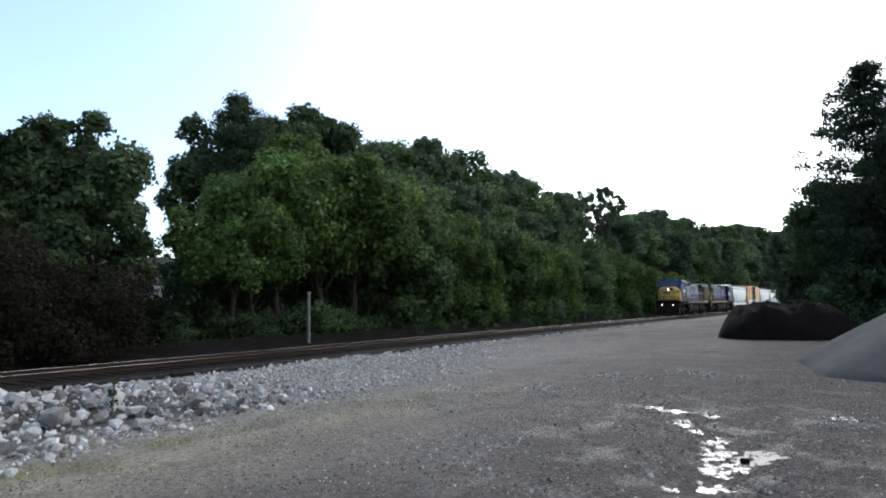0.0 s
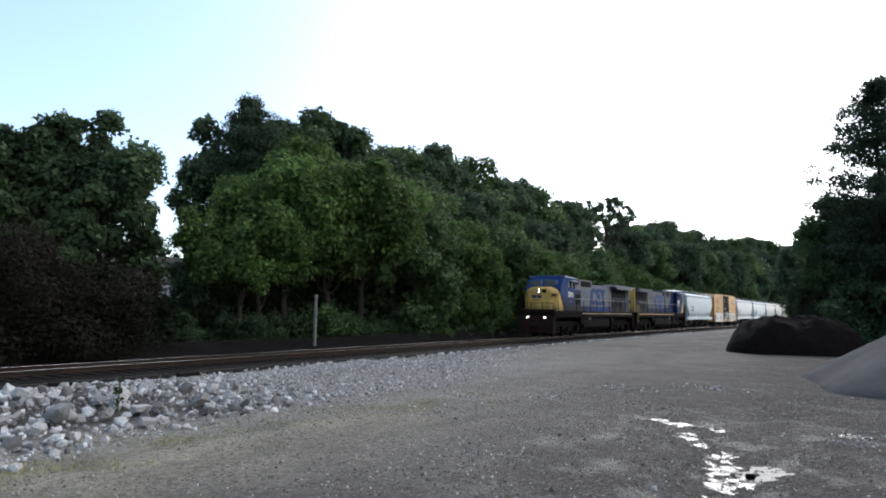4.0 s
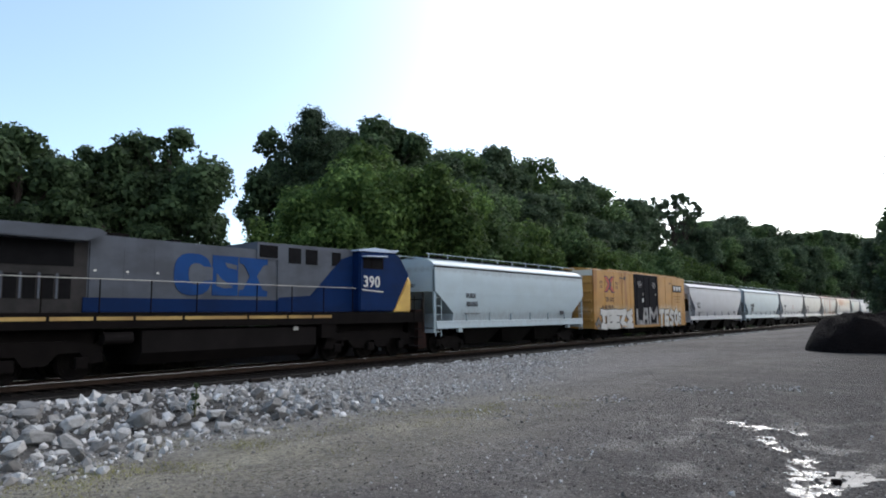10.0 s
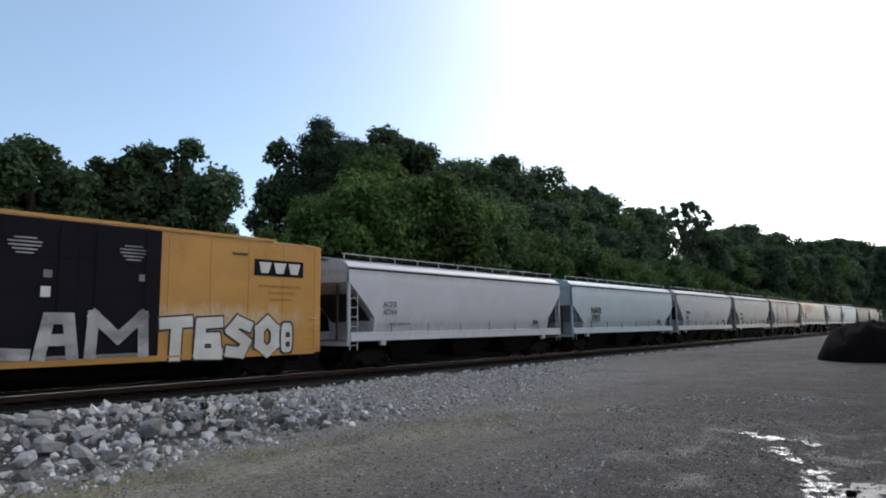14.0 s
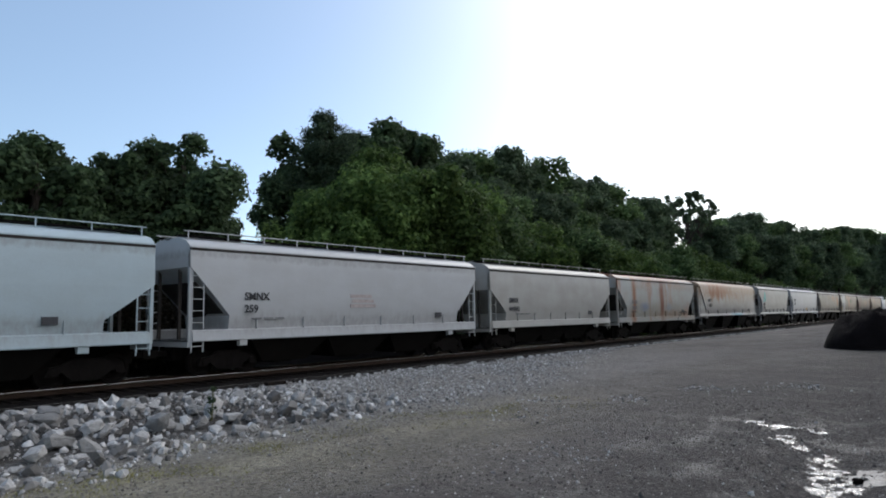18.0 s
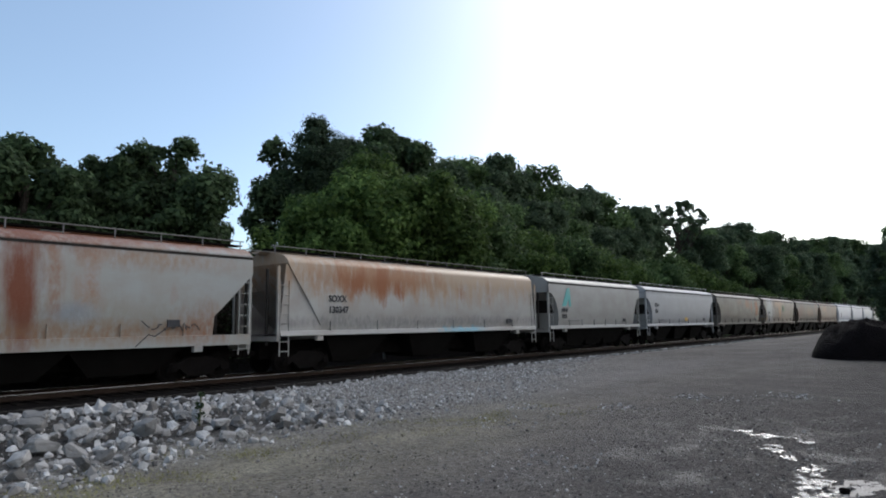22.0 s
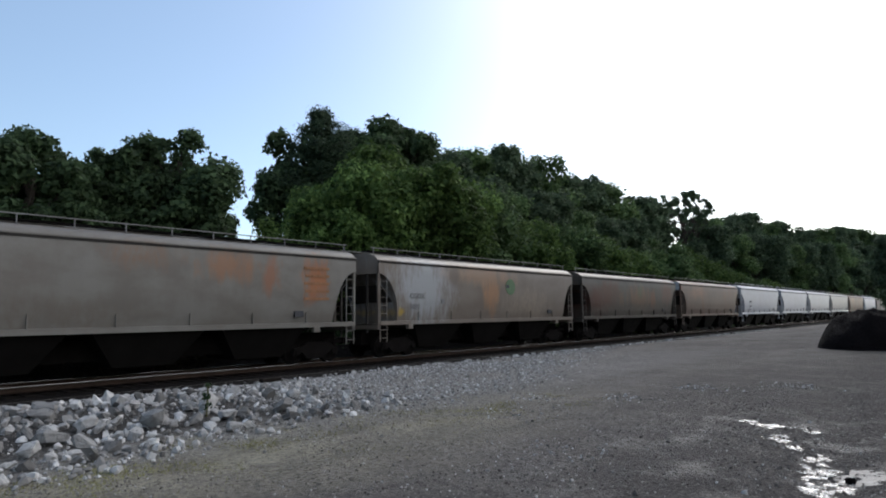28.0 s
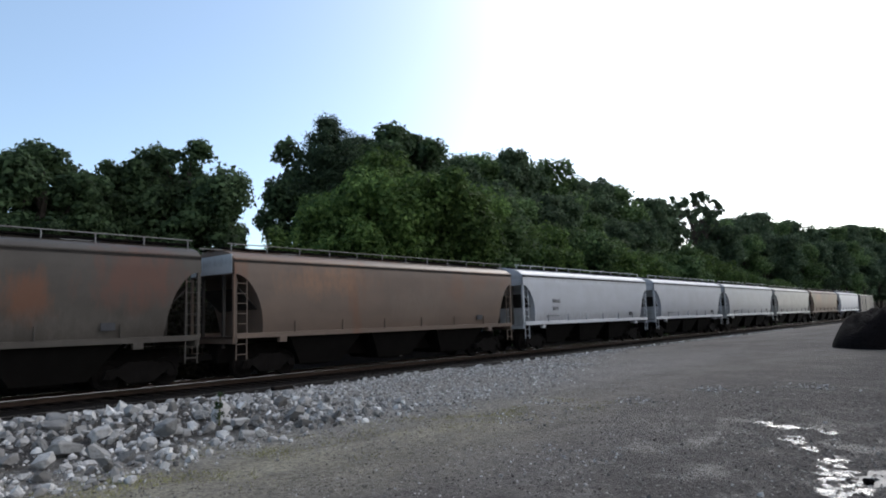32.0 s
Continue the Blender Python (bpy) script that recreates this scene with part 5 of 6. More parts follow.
def build_grass():
    """Thin grass along the front edge of the rubble, as one sheet of blades."""
    rng = np.random.default_rng(31)
    vs, fs = [], []
    for i in range(14000):
        y = 1.8 + 10.5 * rng.random() ** 1.4
        x = -7.7 + 0.016 * (y - 5) ** 2 + 0.60 * rng.normal()
        if noise.noise((x * 1.1, y * 1.1, 9)) < rng.uniform(-0.1, 0.35):
            continue
        z, h, a = ground_z(x, y), rng.uniform(0.010, 0.045), rng.uniform(0, 6.28)
        c, s = 0.007 * math.cos(a), 0.007 * math.sin(a)
        lx, ly = 0.03 * rng.normal(), 0.03 * rng.normal()
        k = len(vs)
        vs += [(x - c, y - s, z - 0.01), (x + c, y + s, z - 0.01), (x + lx, y + ly, z + h)]
        fs.append((k, k + 1, k + 2))
    tagged(raw("grass", vs, fs, GRASS), "sparse olive grass along the rubble", "grass", kind="stuff")


build_grass()


def weed(x, y, h):
    rng = np.random.default_rng(int(1000 * h))
    plant_ = thing("weed", "single green weed growing in the rubble", "plant", at=pose(x, y, ground_z(x, y)))
    part("stem", rods(0.012, ((0, 0, -0.05), (0.02, 0.01, h))), GRASS, plant_)
    verts, faces = leaf_cloud(rng, [(0, 0, h * 0.35), (0, 0, h * 0.7), (0.02, 0, h)], [0.10, 0.09, 0.06], 60, 0.04, 0.9, 0.2)
    leaves = new("leaves", cloud_mesh("leaves", verts, faces, LEAF_SHADE))
    leaves.parent = plant_


weed(-10.8, 6.4, 0.55)


def far_house():
    """A pale house glimpsed through the gap in the trees."""
    x, y = -46.0, 29.5
    house = thing("house", "brown house with a pale roof seen through the gap", "house", at=pose(x, y, ground_z(x, y) - 2.8, 0, 0, 20))
    wall = surface("brown_siding", (0.10, 0.085, 0.07), (0.075, 0.062, 0.05), 2, 0.8)
    part("wall", boxes((-4, 4, -3, 3, 0, 2.3)), wall, house)
    part("roof", prism(bmesh.new(), [(-3.4, 2.3), (3.4, 2.3), (0, 3.6)], -4.3, 4.3), surface("light_roofing", (0.36, 0.32, 0.28), (0.28, 0.25, 0.22), 2, 0.9), house)
    w = part("window", boxes((3.98, 4.03, -1.6, -0.5, 0.9, 1.9)), wall, house)
    part("pane", boxes((4.03, 4.04, -1.5, -0.6, 1.0, 1.8)), WATER, w)
    part("door", boxes((3.98, 4.04, 0.4, 1.3, 0.1, 2.1)), wall, house)


far_house()


def marker_post():
    post = thing("marker_post", "thin pale grey post standing beyond the track", "post", at=pose(-25.5, 26.1, ground_z(-25.5, 26.1)))
    grey = surface("weathered_post", (0.20, 0.20, 0.19), (0.13, 0.13, 0.12), 4, 0.8)
    part("shaft", boxes((-0.07, 0.07, -0.05, 0.05, -0.3, 3.2), bevel=0.01), grey, post)
    part("cap", boxes((-0.10, 0.10, -0.08, 0.08, 3.2, 3.3), bevel=0.01), grey, post)


marker_post()


# ---- boxcar ----
YELLOW = weathered("boxcar_yellow_paint", (0.46, 0.243, 0.060), (0.20, 0.11, 0.05), rust=(0.22, 0.09, 0.03), dirt_amount=0.22, rust_amount=0.08, seed=2.0,
                   patches=((14.3, 2.15, 3.6, 0.45, (0.50, 0.44, 0.34), 0.75), (3.4, 2.1, 4.0, 0.40, (0.48, 0.38, 0.24), 0.7), (1.0, 1.3, 1.2, 0.8, (0.20, 0.10, 0.04), 0.7)))
DOOR_BLACK = weathered("black_door_paint", (0.007, 0.007, 0.011), (0.013, 0.012, 0.013), dirt_amount=0.4, rough=0.8, spec=0.08)
EMBLEM_RED = plain("faded_red_emblem", (0.50, 0.085, 0.045), 0.6)
EMBLEM_BLUE = plain("navy_emblem", (0.025, 0.025, 0.07), 0.6)
SPRAY_WHITE = weathered("white_spray_paint", (0.60, 0.60, 0.58), (0.28, 0.26, 0.24), dirt_amount=0.4)
SPRAY_FADED = weathered("thin_white_spray_paint", (0.42, 0.42, 0.42), (0.08, 0.08, 0.09), dirt_amount=0.8)
SPRAY_GREY = plain("grey_spray_paint", (0.16, 0.15, 0.14), 0.6)
SPRAY_BLACK = plain("black_spray_paint", (0.025, 0.024, 0.024), 0.6)
OLD_INK = plain("faded_dark_lettering", (0.10, 0.055, 0.03), 0.7)
PALE_TOP = weathered("pale_roof_paint", (0.60, 0.58, 0.52), (0.3, 0.26, 0.2), dirt_amount=0.3)


def blob(y, z, w, h, lean=0.0, sides=14, square=0.5):
    """A rounded outline in y, z."""
    out = []
    for i in range(sides):
        a = 2 * math.pi * i / sides
        c, s = math.cos(a), math.sin(a)
        py, pz = math.copysign(abs(c) ** square, c) * w / 2, math.copysign(abs(s) ** square, s) * h / 2
        out.append((y + py + lean * pz, z + pz))
    return out


def spray_letter(car, y, z, w, h, lean, hollow):
    plate("sprayed_outline", blob(y, z, w + 0.16, h + 0.16, lean), 1.612, SPRAY_BLACK, car)
    plate("sprayed_letter", blob(y, z, w, h, lean), 1.622, SPRAY_WHITE, car, label="white sprayed letter shape with a black edge")
    for dy, dz, hw, hh in hollow:
        plate("sprayed_counter", blob(y + dy, z + dz, hw, hh, lean, 10), 1.632, SPRAY_BLACK, car)


def boxcar(offset):
    car = thing("boxcar", "tall yellow-orange boxcar with black doors and white graffiti", "train car")
    L, half, top = 18.6, 1.58, 4.98
    bm = boxes((-half, half, 0, L, 0.86, top), bevel=0.03)
    part("body", bm, YELLOW, car)
    bm = bmesh.new()
    loft(bm, [[(half + 0.01, y, top), (0.8, y, top + 0.15), (0, y, top + 0.20), (-0.8, y, top + 0.15), (-half - 0.01, y, top), (0, y, top - 0.05)] for y in (-0.02, L + 0.02)])
    part("roof", bm, YELLOW, car)
    for i in range(12):
        y = 0.8 + (L - 1.6) * i / 11
        part("roof_rib", boxes((-1.5, 1.5, y - 0.04, y + 0.04, top - 0.02, top + 0.10)), YELLOW, car)
    for s in (-1, 1):
        part("eave_strip", boxes((s * (half + 0.02) - 0.05, s * (half + 0.02) + 0.05, 2.3, 16.4, top + 0.02, top + 0.12)), YELLOW, car)
        part("side_sill", boxes((s * half - 0.05, s * half + 0.025, 0.3, L - 0.3, 0.80, 1.0)), YELLOW, car)
        for i in range(13):
            y = 0.3 + (L - 0.6) * i / 12
            if 6.9 < y < 12.2:
                continue
            part("side_post", boxes((s * half - 0.01, s * half + 0.014, y - 0.035, y + 0.035, 1.0, top - 0.06)), YELLOW, car)
        for k, (a, b) in enumerate(((6.98, 9.496), (9.504, 12.0))):
            door = part("door", boxes((s * half - 0.02, s * half + 0.028, a, b, 0.98, top - 0.02), bevel=0.006), DOOR_BLACK, car, "black sliding plug door")
            part("lock_rod", rods(0.02, *[((s * (half + 0.05), a + f * (b - a), 1.1), (s * (half + 0.05), a + f * (b - a), top - 0.2)) for f in (0.2, 0.8)], sides=5), DOOR_BLACK, door)
            part("door_bar", boxes(*[(s * half, s * half + 0.04, a + 0.05, b - 0.05, z, z + 0.05) for z in (1.9, 2.9, 3.9)]), DOOR_BLACK, door)
        part("door_track", boxes((s * half - 0.02, s * half + 0.05, 4.6, 14.4, 0.90, 0.97)), YELLOW, car)
    for end, d in ((0.0, 1), (L, -1)):
        for i in range(5):
            z = 1.35 + 0.66 * i
            lo, hi = sorted((end - d * 0.10, end + d * 0.02))
            part("end_rib", boxes((-1.42, 1.42, lo, hi, z, z + 0.20), bevel=0.04), YELLOW, car)
        lo, hi = sorted((end - d * 0.03, end + d * 0.01))
        part("end_panel", boxes((-1.5, 1.5, lo, hi, 4.56, top - 0.02)), PALE_TOP, car, "pale panel at the top of the end")
        for s in (-1, 1):
            bm = rods(0.018, *[((s * 1.61, end + d * 0.12, 1.0 + 0.38 * i), (s * 1.61, end + d * 0.55, 1.0 + 0.38 * i)) for i in range(4)], sides=5)
            part("grab_iron", bm, YELLOW, car)
            lo, hi = sorted((end + d * 0.2, end + d * 0.7))
            part("sill_step", boxes((s * 1.45 - 0.02, s * 1.45 + 0.02, lo, hi, 0.42, 0.46), (s * 1.45 - 0.02, s * 1.45 + 0.02, lo, lo + 0.04, 0.42, 0.9), (s * 1.45 - 0.02, s * 1.45 + 0.02, hi - 0.04, hi, 0.42, 0.9)), BLACK, car)
        coupler(car, end, -d)
        truck(car, end + d * 2.4)
    part("underframe", boxes((-0.5, 0.5, 0.2, L - 0.2, 0.50, 0.88)), BLACK, car)
    part("centre_girder", prism(bmesh.new(), [(3.6, 0.84), (4.6, 0.30), (14.0, 0.30), (15.0, 0.84)], -0.35, 0.35), BLACK, car)
    part("brake_cylinder", boxes((-0.9, 0.9, 7.2, 9.0, 0.45, 0.84)), BLACK, car)
    part("air_reservoir", boxes((-1.0, 0.2, 10.4, 12.2, 0.5, 0.84)), BLACK, car)
    # crossed emblem
    for k, w in ((1, 0.36), (-1, 0.36)):
        for mat, grow, x in ((EMBLEM_BLUE, 0.07, 1.596), (EMBLEM_RED, 0.0, 1.602)):
            g = w / 2 + grow
            y, z, h = 2.52, 4.0, 0.52 + grow
            plate("emblem_bar", [(y - k * 0.62 - g, z - h), (y - k * 0.62 + g, z - h), (y + k * 0.62 + g, z + h), (y + k * 0.62 - g, z + h)] if k > 0 else
                  [(y + 0.62 - g, z - h), (y + 0.62 + g, z - h), (y - 0.62 + g, z + h), (y - 0.62 - g, z + h)], x + 0.002 * (1 - k), mat, car)
    plate("emblem_band", [(2.40, 3.72), (2.56, 3.55), (2.74, 3.9), (2.74, 4.1), (2.56, 4.45), (2.40, 4.28), (2.54, 4.0)], 1.612, EMBLEM_BLUE, car)
    lettering("reporting_mark", "TB OX", 0.46, 1.598, 1.80, 2.74, OLD_INK, car, squeeze=1.05, bold=0.014)
    lettering("car_number", "6 66 90 9", 0.40, 1.598, 1.25, 2.22, OLD_INK, car, squeeze=1.2, bold=0.012)
    for y in (1.0, 3.6):
        for z in (3.72, 3.84, 4.02, 4.14):
            part("stencil_bar", boxes((1.585, 1.60, y, y + 0.42, z, z + 0.06)), OLD_INK, car)
    plate("operator_panel", [(15.5, 3.72), (17.7, 3.72), (17.7, 4.32), (15.5, 4.32)], 1.594, DOOR_BLACK, car, label="black panel with white block marks")
    for i in range(3):
        y = 15.68 + 0.66 * i
        plate("block_mark", [(y, 4.22), (y + 0.55, 4.22), (y + 0.42, 3.82), (y + 0.10, 3.82)], 1.604, SPRAY_WHITE, car)
    ochre = plain("faded_ochre_lettering", (0.34, 0.17, 0.03), 0.7)
    for d, w, z in ((0.1, 1.9, 3.30), (0.5, 1.2, 3.05), (0.6, 1.0, 2.80)):
        part("faded_bar", boxes((1.585, 1.598, 15.6 + d, 15.6 + d + w, z, z + 0.09)), ochre, car)
    for y in (7.6, 10.6):
        for i, w in enumerate((0.56, 0.86, 0.80, 0.62, 0.44)):
            part("door_stencil", boxes((1.60, 1.632, y + 0.5 - w / 2, y + 0.5 + w / 2, 4.36 - 0.105 * i, 4.40 - 0.105 * i)), SPRAY_FADED, car)
        part("door_placard", boxes((1.60, 1.630, y + 1.0 - 0.3 * (y > 10), y + 1.22 - 0.3 * (y > 10), 3.30, 3.52)), SPRAY_GREY, car)
    part("door_notice", boxes((1.60, 1.633, 8.55, 8.8, 2.75, 3.05)), SPRAY_WHITE, car)
    part("crank", boxes((1.58, 1.63, 4.3, 5.2, 4.50, 4.56), (1.58, 1.63, 5.2, 5.35, 4.40, 4.66), (1.58, 1.63, 14.6, 15.2, 4.42, 4.48)), INK, car)
    # graffiti: each letter in broad strokes over a wider dark edge
    def sprayed(lines, y, w, h, z, x, wide, ink=SPRAY_WHITE, edge=True):
        """One letter, its strokes given in a unit square, set at y, z and drawn out to w, h."""
        for name, mat, grow, at_x in (("sprayed_outline", SPRAY_BLACK, 0.06, x), ("sprayed_letter", ink, 0.0, x + 0.012))[0 if edge else 1:]:
            bm, step = bmesh.new(), 0
            for line in lines:
                pts = [(y + w * a, z + h * b) for a, b in line]
                for (a, b), (c, d) in zip(pts, pts[1:]):
                    n = math.hypot(c - a, d - b)
                    uy, uz, r = (c - a) / n, (d - b) / n, wide / 2 + grow
                    out = [(a - uy * r * 0.8 - uz * r, b - uz * r * 0.8 + uy * r), (a - uy * r * 0.8 + uz * r, b - uz * r * 0.8 - uy * r),
                           (c + uy * r * 0.8 + uz * r, d + uz * r * 0.8 - uy * r), (c + uy * r * 0.8 - uz * r, d + uz * r * 0.8 + uy * r)]
                    prism(bm, [(p, max(0.72, q)) for p, q in out], at_x - 0.006, at_x + 0.006 + 0.0006 * step)
                    step += 1
            part(name, bm, mat, car, "white sprayed letter with a black edge" if mat is SPRAY_WHITE else "")

    glyphs = {
        "L": [[(0.15, 1), (0.15, 0.12), (0.95, 0.05)]], "A": [[(0.05, 0), (0.25, 1), (0.8, 1), (0.95, 0)], [(0.2, 0.42), (0.85, 0.42)]],
        "M": [[(0.05, 0), (0.08, 1), (0.5, 0.40), (0.92, 1), (0.95, 0)]], "T": [[(0, 0.95), (1, 1)], [(0.52, 1), (0.48, 0)]],
        "E": [[(0.95, 0.98), (0.15, 0.95), (0.08, 0.05), (0.95, 0.02)], [(0.35, 0.5), (0.8, 0.5), (0.85, 0.2)]], "S": [[(0.95, 0.85), (0.45, 1), (0.1, 0.72), (0.85, 0.36), (0.6, 0.02), (0.05, 0.08)]],
        "O": [[(0.5, 1), (0.1, 0.75), (0.1, 0.25), (0.5, 0), (0.9, 0.25), (0.9, 0.75), (0.5, 1)]],
    }
    # the old tag before the doors: crooked letter shapes that cannot be read
    old = ([[(0, 0.30), (0.5, 0.75), (1, 0.2)]], [[(0, 1), (1, 0.92)], [(0.35, 0.95), (0.45, 0.4)], [(0.1, 0.05), (0.95, 0.0)]], [[(1, 0.98), (0.1, 0.95), (0.05, 0.1), (0.9, 0.0), (0.98, 0.35)], [(0.35, 0.5), (0.95, 0.62)]],
           [[(0.1, 1), (0.1, 0), (0.9, 0.05)], [(0.15, 0.55), (0.8, 0.5)], [(0.2, 1), (1, 0.95)]], [[(0, 0.95), (1, 1), (0.2, 0.3), (1, 0.02)]], [[(0.9, 1), (0.15, 0.78), (0.85, 0.48), (0.1, 0.05), (1, 0.0)]])
    for i, ((y, w), lines) in enumerate(zip(((0.25, 0.7), (1.05, 0.8), (2.05, 1.0), (3.30, 0.75), (4.25, 0.95), (5.45, 0.95)), old)):
        sprayed(lines, y, w, 1.05 if i else 0.6, 0.95, 1.608 + 0.004 * (i % 2), 0.41 if i else 0.26, SPRAY_WHITE if i else SPRAY_GREY)
        plate("sprayed_shade", [(y + 0.2, 0.80), (y + w, 0.78), (y + w - 0.1, 0.98), (y + 0.1, 1.0)], 1.600, SPRAY_GREY, car)
    for ch, y, w, h in (("L", 7.15, 1.15, 1.0), ("A", 8.55, 0.95, 1.05), ("M", 9.85, 1.75, 1.15)):
        sprayed(glyphs[ch], y, w, h, 1.10, 1.642, 0.33, SPRAY_FADED, False)
        plate("sprayed_drip", [(y + 0.1, 0.98), (y + w, 0.99), (y + w - 0.1, 1.10), (y + 0.2, 1.09)], 1.640, SPRAY_GREY, car)
    for i, ch in enumerate("TESO"):
        sprayed(glyphs[ch], 12.16 + 1.17 * i, 0.84, 1.12, 0.93, 1.610 + 0.004 * (i % 2), 0.37)
    spray_letter(car, 16.95, 1.45, 0.5, 1.1, 0.0, ((0.05, 0.1, 0.2, 0.2), (0.05, -0.25, 0.2, 0.2)))
    TRAIN.append((car, offset))


boxcar(195.6)


# ---- locomotives ----
GRIME = (0.012, 0.011, 0.013)
LOCO_BLUE = weathered("locomotive_blue_paint", (0.007, 0.050, 0.185), (0.012, 0.018, 0.040), dirt_amount=0.30, rough=0.55, spec=0.12, torn_by=0.7,
                      patches=((5.4, 2.0, 5.0, 1.15, GRIME, 0.95), (7.2, 2.8, 1.5, 1.5, GRIME, 0.93), (20.0, 2.0, 5.0, 1.0, GRIME, 0.95)))
LOCO_GREY = weathered("locomotive_grey_paint", (0.132, 0.152, 0.188), (0.048, 0.048, 0.052), dirt_amount=0.35, rough=0.55, spec=0.2,
                      patches=((16.2, 3.0, 1.0, 1.6, (0.05, 0.048, 0.048), 0.75),))
LOCO_YELLOW = weathered("locomotive_yellow_paint", (0.62, 0.41, 0.105), (0.20, 0.125, 0.05), dirt_amount=0.4, rough=0.5,
                        patches=((2.0, 2.1, 3.0, 0.45, (0.09, 0.055, 0.03), 0.75),))
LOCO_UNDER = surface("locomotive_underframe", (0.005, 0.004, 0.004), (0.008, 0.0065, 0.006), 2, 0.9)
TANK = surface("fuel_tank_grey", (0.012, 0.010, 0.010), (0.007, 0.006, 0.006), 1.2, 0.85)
PILOT = surface("rusty_pilot", (0.026, 0.013, 0.011), (0.014, 0.009, 0.008), 3, 0.9)
DARK_GRILLE = surface("dark_grille", (0.005, 0.005, 0.006), (0.008, 0.008, 0.009), 3, 0.8)
RADIATOR = surface("grimy_radiator_side", (0.030, 0.027, 0.027), (0.014, 0.013, 0.013), 1.5, 0.8)
RAIL_PAINT = plain("handrail_pale_paint", (0.34, 0.33, 0.31), 0.6)
STRIPE = weathered("walkway_stripe", (0.46, 0.37, 0.22), (0.12, 0.065, 0.035), dirt_amount=0.75)
STRIPE_GOLD = weathered("yellow_walkway_stripe", (0.46, 0.31, 0.10), (0.16, 0.08, 0.035), dirt_amount=0.6)
LAMP = plain("headlight_glow", (1.0, 0.96, 0.85), 0.3, emit=7.0)
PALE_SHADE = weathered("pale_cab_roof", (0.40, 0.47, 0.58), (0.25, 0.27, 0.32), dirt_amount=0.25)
NUMBER_WHITE = plain("white_lettering", (0.62, 0.61, 0.58), 0.5)
# pale blue-grey base and part metallic: reflected sky is put into the glass colour
GLASS = plain("cab_glass", (0.26, 0.31, 0.38), 0.08, 0.6)


OLD_GREY = weathered("faded_locomotive_grey_paint", (0.090, 0.102, 0.125), (0.032, 0.032, 0.036), dirt_amount=0.4, rough=0.6, spec=0.15)
NAVY = weathered("dark_navy_locomotive_paint", (0.0026, 0.018, 0.078), (0.004, 0.007, 0.016), dirt_amount=0.3, rough=0.6, spec=0.08)


